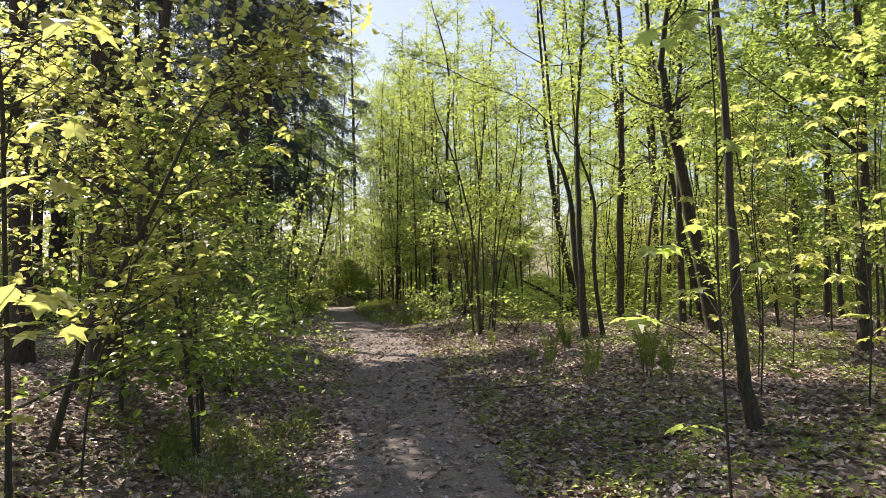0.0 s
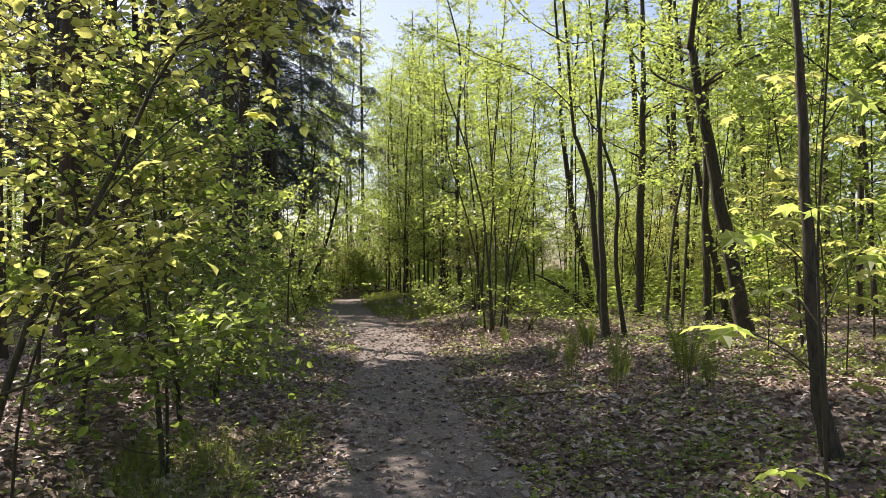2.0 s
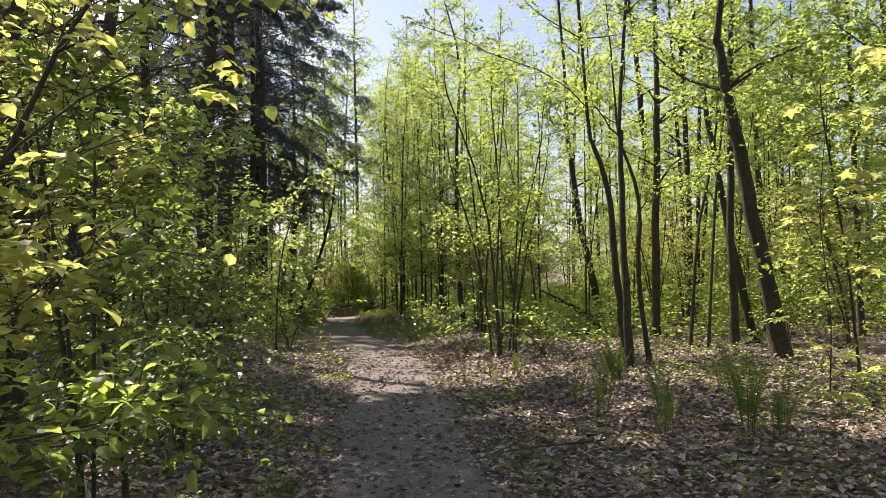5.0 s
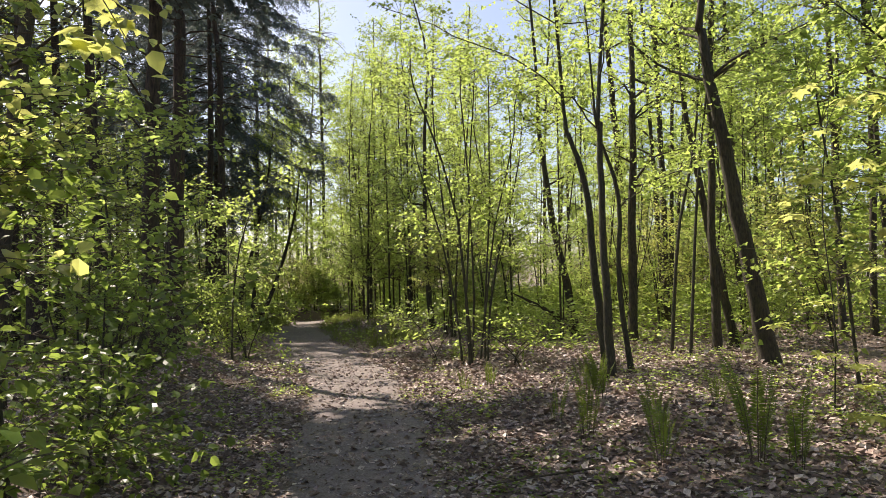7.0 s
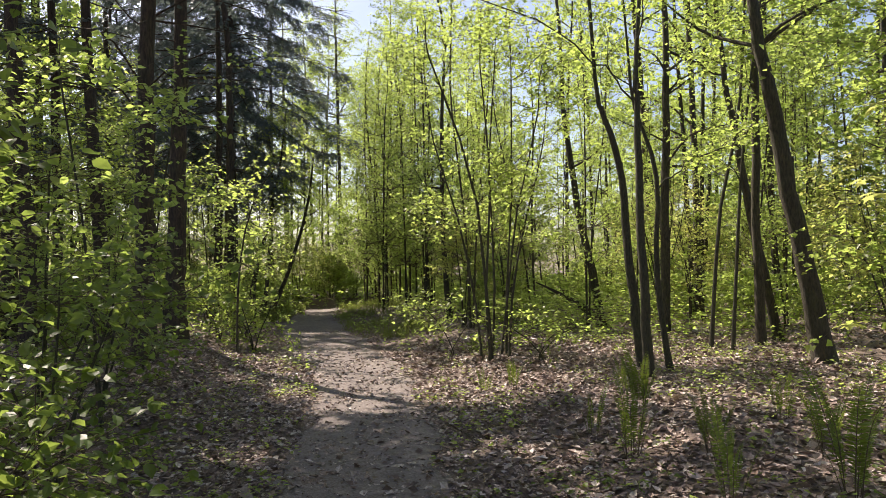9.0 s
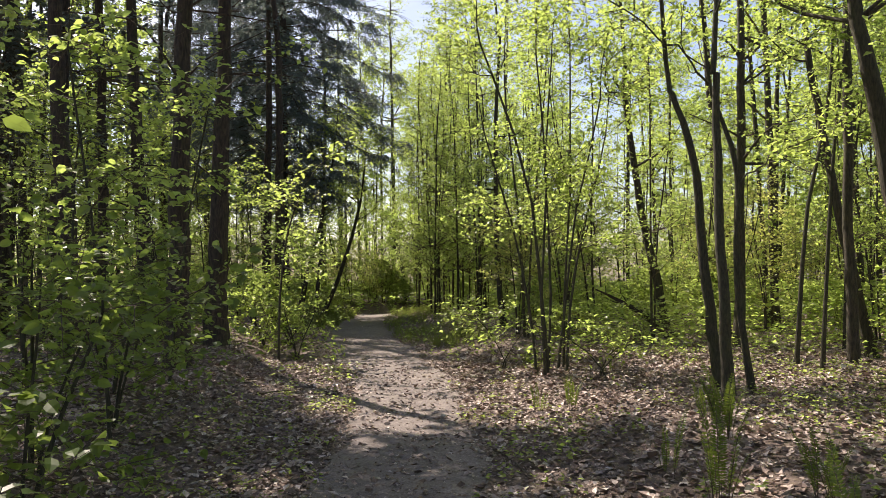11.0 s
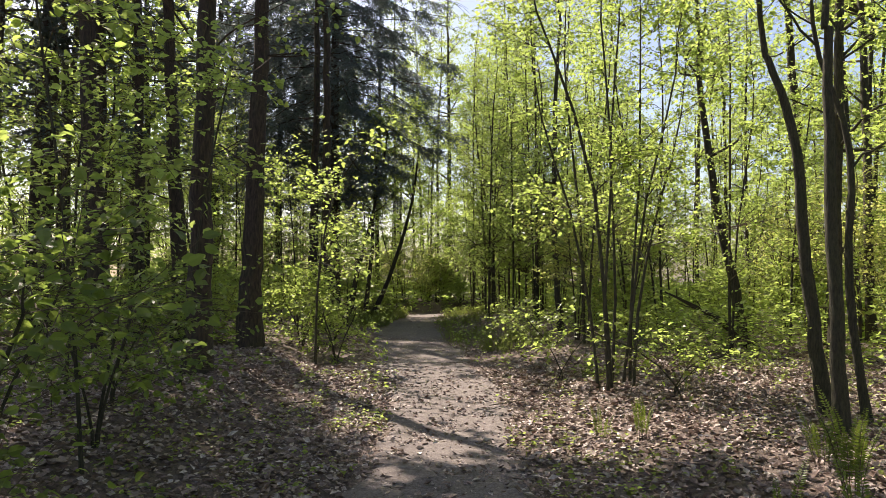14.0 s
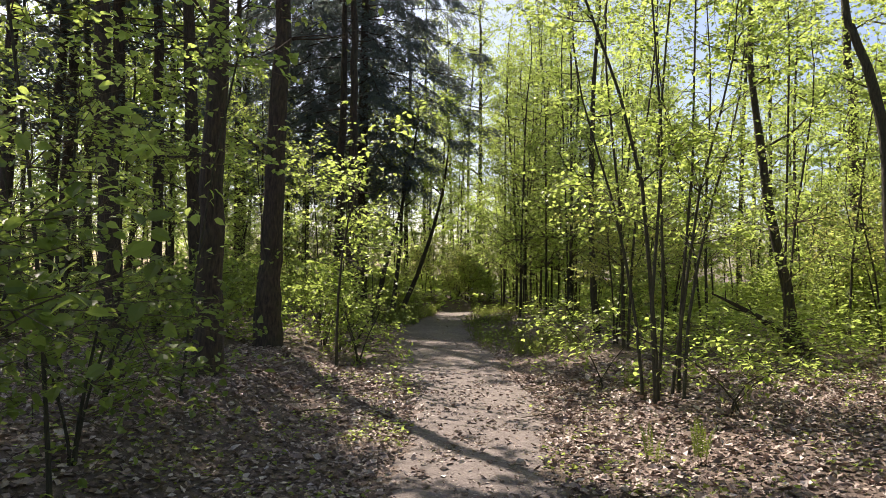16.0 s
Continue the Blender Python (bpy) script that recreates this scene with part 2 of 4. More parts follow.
def sprays(starts, dirs, lengths, per, size, rng, shape=LEAF_OVAL, droop=0.25, flat=0.55, thick=0.004, bent=True):
    """Twigs that carry leaves to both sides in flat sprays: vertices and faces of the twigs and of the leaves."""
    n = len(starts)
    dirs = unit(dirs)
    mid = starts + dirs * (0.5 * lengths)[:, None] + rng.normal(0, 0.04, (n, 3)) * lengths[:, None]
    end = starts + dirs * lengths[:, None]
    end[:, 2] -= droop * lengths * rng.uniform(0.2, 1.0, n)
    tw = rods(starts, mid, end, thick * (0.6 + 0.8 * rng.random(n)), bent)
    s = rng.uniform(0.12, 1.05, (n, per))
    p = np.where(s[..., None] < 0.5, starts[:, None] + (mid - starts)[:, None] * (2 * s[..., None]), mid[:, None] + (end - mid)[:, None] * (2 * s[..., None] - 1))
    p = p + rng.normal(0, 0.03, p.shape)
    up = np.array([0, 0, 1.0])
    side = unit(np.cross(dirs, up))[:, None] * rng.choice([-1.0, 1.0], (n, per))[..., None]
    ax = dirs[:, None] * rng.uniform(0.1, 0.9, (n, per, 1)) + side + rng.normal(0, 0.3, (n, per, 3)) - up * rng.uniform(0, 0.6, (n, per, 1))
    nm = up + rng.normal(0, flat, (n, per, 3))
    sz = size * rng.uniform(0.55, 1.25, (n, per))
    lf = leaves(p.reshape(-1, 3), ax.reshape(-1, 3), nm.reshape(-1, 3), sz.ravel(), shape)
    return tw, lf


def merge(parts):
    """Joins several (vertices, quads) into one."""
    off, vs, fs = 0, [], []
    for v, f in parts:
        vs.append(v)
        fs.append(f + off)
        off += len(v)
    return np.concatenate(vs), np.concatenate(fs)


def tree(name, label, at, stems, top, r, bark, leaf, group="", category="tree", limbs=10, from_z=2.0, reach=2.2, twigs=300, per=10, size=0.08,
         rise=(0.1, 0.8), twig_len=(0.35, 0.9), shape=LEAF_OVAL, low_twigs=0, low_z=(0.5, 3.0), seed=1, droop=0.25, flat=0.55, sides=9, sink=0.12, bias=0.0, joined=False, boughs=(), bare=0.0, limb_r=0.018):
    """A tree at (x, y). stems: one line a stem, of (dx, dy, z) over the base; top: the height to which a stem is carried on. Its limbs are parts of
    their own, and its leaves hang on twigs along limbs and stem."""
    rng = np.random.default_rng(seed)
    root = new(name)
    x, y = at
    root.location = (x, y, float(height(x, y)))
    tagged(root, label, category, group)
    limb_lines, thin = [], []
    for k, st in enumerate(stems):
        p = [(0.0, 0.0, -sink), *st]
        if len(stems) > 1:
            p[0] = (st[0][0], st[0][1], -sink)
        last, prev = np.array(p[-1], float), np.array(p[-2], float)
        if top > last[2]:
            d = unit(last - prev) * 0.5 + np.array([0, 0, 0.6])
            rest = top - last[2]
            p.append(last + d / d[2] * rest * 0.5 + rng.normal(0, 0.03 * rest, 3) * (1, 1, 0))
            p.append(p[-1] + np.array([*rng.normal(0, 0.05 * rest, 2), rest * 0.5]))
        n = max(10, int(p[-1][2] / 0.55))
        line = curve(p, n)
        line[2:-1, :2] += rng.normal(0, 0.10 * r, (n - 3, 2))
        f = np.linspace(0, 1, n)
        rad = r * (1 - 0.86 * f**1.15) * (1 if k == 0 else 0.8)
        z = line[:, 2]
        rad = rad * (1 + (0.32 if len(stems) == 1 else 0.1) * np.exp(-np.maximum(z, 0) / (2.2 * r + 0.05)))
        v, q = tube(line, rad, sides if r > 0.04 else 6, rng, 0.07)
        wood = [(v, q)]
        m = max(1, limbs // len(stems))
        for j in range(m):
            g = rng.uniform(from_z / max(z[-1], 0.1), 0.97)
            i = min(n - 2, int(np.searchsorted(z, g * z[-1])))
            a = rng.uniform(0, 2 * np.pi)
            e = rng.uniform(*rise)
            d = np.array([math.cos(a) + bias, math.sin(a), e])
            ln = reach * rng.uniform(0.55, 1.1) * (1.15 - 0.6 * (i / n))
            d = d / np.linalg.norm(d) * ln
            bend = rng.normal(0, 0.10 * ln, 3)
            pts = curve([line[i], line[i] + 0.35 * d + bend, line[i] + 0.7 * d + bend * 0.6 + (0, 0, 0.05 * ln), line[i] + d + (0, 0, 0.12 * ln)], 8)
            rr = min(rad[i] * 0.5, limb_r * (1 + 0.4 * ln))
            if joined:
                thin.append(tube(pts[::2], rr * np.linspace(1, 0.25, 4), 4, rng, 0.05))
            else:
                lv, lq = tube(pts, rr * np.linspace(1, 0.18, 8), 5, rng, 0.05)
                child("limb", raw_mesh("limb", lv, lq, bark, True), root)
            if line[i][2] >= bare:
                limb_lines.append(pts)
        for bough in boughs if k == 0 else ():
            pts = curve(bough, 14)
            pts[1:] += rng.normal(0, 0.035, (13, 3))
            child("limb", raw_mesh("limb", *tube(pts, np.linspace(r * 0.3, 0.006, 14), 6, rng, 0.1), bark, True), root)
            limb_lines.append(pts[4:])
        child("trunk" if k == 0 else "stem", raw_mesh("trunk", *merge(wood), bark, True), root)
        limb_lines.append(line[int(n * 0.72):])
        if low_twigs:
            sel = line[(z > low_z[0]) & (z < low_z[1])]
            if len(sel) > 1:
                limb_lines.append(sel)
    if twigs:
        w = np.array([np.linalg.norm(l[-1] - l[0]) for l in limb_lines])
        pick = rng.choice(len(limb_lines), twigs, p=w / w.sum())
        starts, dirs = np.empty((twigs, 3)), np.empty((twigs, 3))
        for k, li in enumerate(pick):
            l = limb_lines[li]
            s = rng.uniform(0.15, 1.0) * (len(l) - 1.001)
            i = int(s)
            starts[k] = l[i] + (l[i + 1] - l[i]) * (s - i)
            ld = l[-1] - l[0]
            dirs[k] = 0.7 * ld / (np.linalg.norm(ld) + 1e-6)
        dirs = dirs + rng.normal(0, 0.65, (twigs, 3)) * (1, 1, 0.55)
        tw, lf = sprays(starts, dirs, rng.uniform(*twig_len, twigs), per, size, rng, shape, droop, flat, 0.004, not joined)
        tw = merge([tw, *thin])
        faces = [tw[1], *(g + len(tw[0]) for g in lf[1])]
        child("crown", raw_mesh("crown", np.concatenate([tw[0], lf[0]]), faces, (M_TWIG, leaf), False, [0] + [1] * len(lf[1])), root)
    return root


# ---- ground and path ----
def ground_sheet():
    out = np.array([0.6, 1.4, 3, 6, 11, 20, 36, 65, 120, 220, 400, 700])
    xs = np.concatenate([-14 - out[::-1], np.arange(-14, 18.01, 0.2), 18 + out])
    ys = np.concatenate([-4 - out[::-1], np.arange(-4, 54.01, 0.2), 54 + out])
    gx, gy = np.meshgrid(xs, ys)
    rng = np.random.default_rng(5)
    z = height(gx, gy) + rng.normal(0, 0.008, gx.shape)
    v = np.stack([gx, gy, z], -1).reshape(-1, 3)
    nx = len(xs)
    i = (np.arange(len(ys) - 1)[:, None] * nx + np.arange(nx - 1)[None]).ravel()
    q = np.stack([i, i + 1, i + nx + 1, i + nx], -1)
    ob = new("ground", raw_mesh("ground", v, q, M_GROUND, True))
    tagged(ob, "brown woodland floor of earth and leaf mould", "ground", kind="structure")


def path_sheet():
    ys = np.arange(-30, 48.6, 0.1)
    c, w = centre(ys)
    rng = np.random.default_rng(6)
    k = 21
    s = np.linspace(-1, 1, k)
    wl = w * (1.1 + 0.13 * np.sin(1.3 * ys) + 0.08 * np.sin(3.7 * ys + 1))
    wr = w * (1.12 + 0.12 * np.sin(1.1 * ys + 2) + 0.09 * np.sin(4.3 * ys))
    x = c[:, None] + np.where(s < 0, wl[:, None] * s, wr[:, None] * s)
    y = np.repeat(ys[:, None], k, 1)
    edge = np.abs(s)[None]
    z = height(x, y) + 0.022 - 0.06 * np.clip(edge - 0.72, 0, 1) / 0.28 * 1.2 + rng.normal(0, 0.004, x.shape)
    z += 0.012 * np.sin(5 * x + 2 * y) * np.sin(4 * y)
    v = np.stack([x, y, z], -1).reshape(-1, 3)
    i = (np.arange(len(ys) - 1)[:, None] * k + np.arange(k - 1)[None]).ravel()
    q = np.stack([i, i + 1, i + k + 1, i + k], -1)
    ob = new("path", raw_mesh("path", v, q, M_PATH, True))
    tagged(ob, "narrow trodden path of pale dry earth", "path", kind="structure")


ground_sheet()
path_sheet()


# ---- the trees that stand out ----
BROAD = "slender broadleaf tree with grey-brown bark and fresh leaves"
tree("broadleaf_tree", "slender grey-barked tree leaning slightly beside the path", (3.73, 10.0), [[(-0.06, 0, 0.16), (-0.13, 0, 0.52), (-0.18, 0, 1.25), (-0.2, 0, 1.75), (-0.23, 0, 2.7), (-0.26, 0, 3.3)]],
     11, 0.066, M_BARK, M_LEAF, "trees beside the path", limbs=12, from_z=3.4, reach=2.0, twigs=260, per=9, size=0.10, seed=11)
tree("broadleaf_tree", "thin straight tree with side branches and yellow-green leaves", (8.4, 14.7), [[(0.08, 0, 2.2), (0.08, 0, 4.0), (0.08, 0, 5.8)]],
     12, 0.1, M_BARK, M_LEAF, "trees beside the path", limbs=22, from_z=1.3, reach=2.6, twigs=640, per=11, size=0.11, seed=12)
tree("broadleaf_tree", "crooked leaning dark tree with rough bark", (8.06, 18.7), [[(-0.19, 0, 0.9), (-0.4, 0, 2.0), (-0.63, 0, 3.3), (-0.9, 0, 4.45), (-1.04, 0, 5.6), (-1.06, 0, 6.2)]],
     15, 0.16, M_BARK, M_LEAF, "trees beside the path", limbs=16, from_z=3.5, reach=2.8, twigs=420, per=11, size=0.08, seed=13)
tree("broadleaf_tree", BROAD, (8.38, 20.9), [[(-0.02, 0, 2.7), (0.05, 0, 5.6), (0.2, 0, 7.4)]],
     14, 0.09, M_BARK, M_LEAF, "trees beside the path", limbs=14, from_z=3.0, reach=2.0, twigs=300, per=11, size=0.08, seed=14)
tree("broadleaf_tree", BROAD, (8.0, 24.0), [[(0.06, 0, 2.8), (0.18, 0, 5.6), (0.2, 0, 8.4)]],
     15, 0.11, M_BARK, M_LEAF, "trees beside the path", limbs=14, from_z=3.0, reach=2.4, twigs=360, per=11, size=0.08, seed=15)
tree("broadleaf_tree", "leaning slim tree with bare lower trunk", (8.1, 28.2), [[(-0.25, 0, 1.5), (-0.58, 0, 2.9), (-0.8, 0, 4.5), (-0.98, 0, 6.2), (-1.02, 0, 7.8)]],
     14, 0.125, M_BARK, M_LEAF, "trees beside the path", limbs=14, from_z=3.5, reach=2.4, twigs=360, per=11, size=0.08, seed=16)
tree("broadleaf_tree", "straight smooth-barked tree of a clump of three", (4.9, 18.0), [[(-0.03, 0, 0.74), (-0.055, 0, 1.58), (-0.075, 0, 2.7), (-0.08, 0, 3.85), (-0.07, 0, 4.4)]],
     13, 0.076, M_BARK_SMOOTH, M_LEAF, "clump of three stems", limbs=12, from_z=3.6, reach=2.0, twigs=300, per=10, size=0.08, seed=17)
tree("broadleaf_tree", "curved smooth-barked tree of a clump of three", (5.3, 19.0), [[(-0.12, 0, 0.6), (-0.2, 0, 1.3), (-0.25, 0, 2.0), (-0.3, 0, 2.8), (-0.42, 0, 3.4), (-0.6, 0, 3.9), (-0.7, 0, 4.5)]],
     13, 0.082, M_BARK_SMOOTH, M_LEAF, "clump of three stems", limbs=12, from_z=3.8, reach=2.2, twigs=320, per=10, size=0.08, seed=18)
tree("broadleaf_tree", "bent smooth-barked stem of a clump of three", (5.56, 18.7), [[(-0.13, 0, 0.85), (-0.19, 0, 1.8), (-0.13, 0, 2.7), (-0.27, 0, 3.35), (-0.5, 0, 4.0), (-0.55, 0, 4.8)]],
     9, 0.048, M_BARK_SMOOTH, M_LEAF, "clump of three stems", limbs=8, from_z=3.4, reach=1.8, twigs=200, per=10, size=0.08, seed=19,
     boughs=([(-0.5, 0, 4.0), (-0.85, -0.05, 4.35), (-1.2, -0.1, 4.6), (-1.85, -0.1, 5.05), (-3.0, -0.1, 5.5), (-4.0, -0.1, 5.8)], [(-0.15, 0, 2.65), (0.1, 0, 2.9), (0.45, -0.05, 3.12), (1.0, -0.1, 3.4)]))
tree("broadleaf_tree", "dark slim tree leaning behind another", (9.6, 22.2), [[(-0.3, 0, 1.4), (-0.55, 0, 2.5), (-0.9, 0, 4.6), (-1.15, 0, 6.5)]],
     14, 0.1, M_BARK, M_LEAF, "trees beside the path", limbs=14, from_z=3.6, reach=2.2, twigs=320, per=11, size=0.08, seed=26)
tree("sapling", "thin wavy sapling stem with few leaves", (7.22, 20.6), [[(0.25, 0, 2.4), (0.68, 0, 4.3), (0.9, 0, 7.0)]], 8.5, 0.04, M_BARK_SMOOTH, M_LEAF,
     "saplings", "sapling", limbs=8, from_z=2.5, reach=1.2, twigs=140, per=10, size=0.08, seed=20)
tree("sapling", "thin slanting sapling stem with few leaves", (7.4, 20.2), [[(0.2, 0, 2.4), (0.4, 0, 4.2), (0.7, 0, 5.9)]], 7.5, 0.035, M_BARK_SMOOTH, M_LEAF,
     "saplings", "sapling", limbs=8, from_z=2.5, reach=1.2, twigs=140, per=10, size=0.08, seed=21)
tree("broadleaf_tree", "dark stout trunk among undergrowth", (12.3, 33.5), [[(0.1, 0, 2.1), (-0.2, 0, 3.8), (-0.4, 0, 7.0)]], 16, 0.25, M_BARK_PINE, M_LEAF,
     "trees beside the path", limbs=16, from_z=5.0, reach=3.0, twigs=420, per=10, size=0.09, seed=22)
tree("broadleaf_tree", "slim dark pole beside the path", (4.2, 31.0), [[(-0.18, 0, 2.6), (-0.15, 0, 6.4)]], 12, 0.09, M_BARK, M_LEAF,
     "trees beside the path", limbs=14, from_z=2.6, reach=1.9, twigs=380, per=11, size=0.08, seed=23)
tree("hazel_shrub", "tall hazel bush of many fanning stems", (3.48, 21.3), [
    [(-0.05, 0, 0.1), (-0.14, 0, 1.5), (-0.32, 0, 3.1), (-0.8, 0.1, 4.7), (-1.1, 0.1, 5.5)], [(0.16, 0.1, 0.1), (0.28, 0.1, 1.1), (0.5, 0.1, 2.7), (0.9, 0.1, 4.3)],
    [(0.05, 0.35, 0.1), (0.12, 0.4, 1.6), (0.05, 0.45, 3.4), (0.2, 0.5, 5.2)], [(-0.2, 0.2, 0.1), (-0.3, 0.3, 1.2), (-0.55, 0.5, 2.6), (-0.9, 0.6, 3.8)],
    [(0.25, -0.1, 0.1), (0.42, 0.2, 1.3), (0.75, 0.4, 2.6), (1.1, 0.5, 3.8)],
    [(0.3, 0.3, 0.1), (0.3, 0.2, 1.4), (0.4, 0.1, 3.0), (0.4, 0.0, 4.8)], [(-0.12, -0.15, 0.1), (-0.16, -0.15, 1.5), (-0.05, -0.2, 3.2), (-0.2, -0.2, 5.0)]],
    6.2, 0.034, M_BARK_SMOOTH, M_LEAF, "hazel bushes", "shrub",
     limbs=42, from_z=1.5, reach=1.3, twigs=700, per=11, size=0.075, seed=24)
# tall conifers whose bare trunks stand along the other side
PINE = "tall conifer with a straight dark scaly trunk"
for px, py, pr, dx, sd, low, full, wide in ((-2.55, 21.6, 0.19, 0.08, 31, 7.0, 950, 2.7), (-2.85, 25.4, 0.235, 0.12, 32, 9.4, 170, 2.0), (-5.6, 24.8, 0.22, -0.3, 33, 8.5, 260, 2.2),
                                            (-4.7, 26.6, 0.19, -0.3, 34, 8.5, 260, 2.2), (-2.75, 13.6, 0.2, 0.0, 35, 7.6, 620, 2.3), (-4.8, 16.2, 0.16, -0.1, 36, 11.0, 100, 1.7),
                                            (-9.4, 29.5, 0.2, 0.1, 37, 9.0, 160, 1.8), (-7.2, 27.5, 0.2, 0.15, 38, 9.5, 160, 1.8), (-2.75, 33.5, 0.19, -0.05, 40, 10.0, 120, 1.7), (-3.3, 34.0, 0.17, 0.05, 46, 10.0, 120, 1.7)):
    tree("conifer_tree", PINE, (px, py), [[(dx * 0.2, 0, 2.0), (dx, 0, 5.0), (dx * 1.5, 0, 9.0)]], 17, pr, M_BARK_PINE, M_NEEDLE, "tall conifers",
         limbs=46, from_z=2.6, limb_r=0.011, reach=wide, twigs=full, per=16, size=0.15, rise=(-0.25, 0.3), bare=low, seed=sd, droop=0.5, sides=12, twig_len=(0.3, 0.9))


def spruce(at, top, r, spread, seed, label):
    """A spruce: whorls of drooping boughs, hung with needle sprays."""
    rng = np.random.default_rng(seed)
    root = new("spruce_tree")
    root.location = (*at, float(height(*at)))
    tagged(root, label, "tree", "tall conifers")
    line = curve([(0, 0, -0.15), (0.03, 0, top * 0.4), (0, 0.04, top)], 24)
    child("trunk", raw_mesh("trunk", *tube(line, r * (1 - 0.93 * np.linspace(0, 1, 24)), 12, rng, 0.06), M_BARK_PINE, True), root)
    starts, dirs, lens = [], [], []
    z = 5.6
    while z < top - 0.3:
        f = (z - 5.6) / (top - 5.6)
        for a in np.arange(5) * 1.2566 + rng.uniform(0, 6):
            ln = spread * (1 - 0.7 * f * f) * rng.uniform(0.5, 1.15) * min(1, 0.35 + (z - 5.6) / 3)
            d = np.array([math.cos(a), math.sin(a), 0])
            pts = curve([(0, 0, z), d * ln * 0.4 + (0, 0, z - 0.06 * ln), d * ln * 0.8 + (0, 0, z - 0.30 * ln), d * ln + (0, 0, z - 0.34 * ln)], 8)
            child("bough", raw_mesh("bough", *tube(pts, np.linspace(0.028, 0.006, 8), 4, rng), M_BARK_PINE, True), root)
            k = int(15 * ln) + 4
            s = rng.uniform(0.2, 1, k) * 6.99
            i = s.astype(int)
            starts.append(pts[i] + (pts[i + 1] - pts[i]) * (s - i)[:, None])
            side = np.array([-d[1], d[0], 0])
            dirs.append(d * 0.5 + side * rng.choice([-1, 1], k)[:, None] * rng.uniform(0.3, 1, (k, 1)) + np.array([0, 0, -1.0]) * rng.uniform(0.2, 1.1, (k, 1)))
            lens.append(rng.uniform(0.4, 1.0, k))
        z += 0.55
    starts, dirs, lens = np.concatenate(starts), np.concatenate(dirs), np.concatenate(lens)
    for z in (9.6, 11.0, 12.2, 13.4):
        ln = rng.uniform(4.6, 6.6)
        side = rng.uniform(-0.9, 0.3)
        pts = curve([(0, 0, z), (ln * 0.4, side * 0.5, z + 0.3), (ln * 0.8, side, z), (ln, side * 1.2, z - 0.4)], 12)
        child("bough", raw_mesh("bough", *tube(pts, np.linspace(0.026, 0.006, 12), 5, rng, 0.08), M_BARK_PINE, True), root)
        for j in range(18):
            p = pts[int(rng.integers(4, 12))]
            q = p + np.array([rng.uniform(0.2, 0.9), rng.normal(0, 0.4), rng.uniform(-0.6, 0.3)])
            child("twig", raw_mesh("twig", *tube(curve([p, 0.5 * (p + q) + (0, 0, 0.08), q], 6), np.linspace(0.012, 0.004, 6), 4, rng), M_BARK_PINE, True), root)
    tw, lf = sprays(starts, dirs, lens, 18, 0.12, rng, LEAF_NEEDLE, 0.3, 0.9, 0.004)
    faces = [tw[1], *(g + len(tw[0]) for g in lf[1])]
    child("crown", raw_mesh("crown", np.concatenate([tw[0], lf[0]]), faces, (M_BARK_PINE, M_NEEDLE), False, [0] + [1] * len(lf[1])), root)
    return root


spruce((-4.0, 42.0), 25, 0.34, 5.3, 41, "dark spruce with drooping boughs beside the path")
spruce((-7.6, 47.0), 22, 0.22, 4.0, 45, "dark spruce with drooping boughs deep in the wood")

# crooked small trees at the far bend
tree("broadleaf_tree", "crooked small tree leaning over the far path", (-2.4, 42.4), [[(0.7, 0, 1.4), (1.3, 0, 3.2), (1.8, 0, 5.0)]], 8, 0.11, M_BARK, M_LEAF, "trees at the bend",
     limbs=10, from_z=3.0, reach=2.0, twigs=260, per=10, size=0.09, seed=42)
tree("broadleaf_tree", "slender tree at the far bend", (-2.6, 42.0), [[(0.3, 0, 2.9), (0.35, 0, 4.2)]], 9, 0.1, M_BARK, M_LEAF, "trees at the bend",
     limbs=10, from_z=3.0, reach=2.0, twigs=260, per=10, size=0.09, seed=43)
tree("broadleaf_tree", "slender curved tree at the far bend", (-3.2, 41.5), [[(0.4, 0, 1.9), (0.85, 0, 3.6)]], 9, 0.12, M_BARK, M_LEAF, "trees at the bend",
     limbs=10, from_z=3.0, reach=2.0, twigs=260, per=10, size=0.09, seed=44)

# near saplings on the bank
tree("sapling", "arching sapling hung with pale yellow-green leaves", (-2.15, 10.3), [[(0.25, 0, 0.8), (0.45, 0, 1.25), (0.75, 0, 1.8), (1.1, 0, 2.6), (1.4, 0, 3.05), (2.1, 0, 3.7)]], 3.7, 0.03,
     M_BARK_SMOOTH, M_LEAF_YELLOW, "saplings", "sapling", limbs=18, from_z=0.7, reach=1.1, twigs=190, per=9, size=0.085, shape=LEAF_FULL, seed=51)
tree("sapling", "forked sapling with bright fresh leaves", (-2.9, 11.0), [[(0, 0, 1.6), (-0.15, 0, 2.8), (-0.3, 0, 4.0)], [(0.02, 0, 0.1), (0.03, 0, 1.6), (0.15, 0, 2.6), (0.3, 0, 3.6)]], 4.6, 0.028,
     M_BARK_SMOOTH, M_LEAF_YELLOW, "saplings", "sapling", limbs=18, from_z=0.8, reach=1.1, twigs=120, per=9, size=0.09, shape=LEAF_FULL, seed=52)
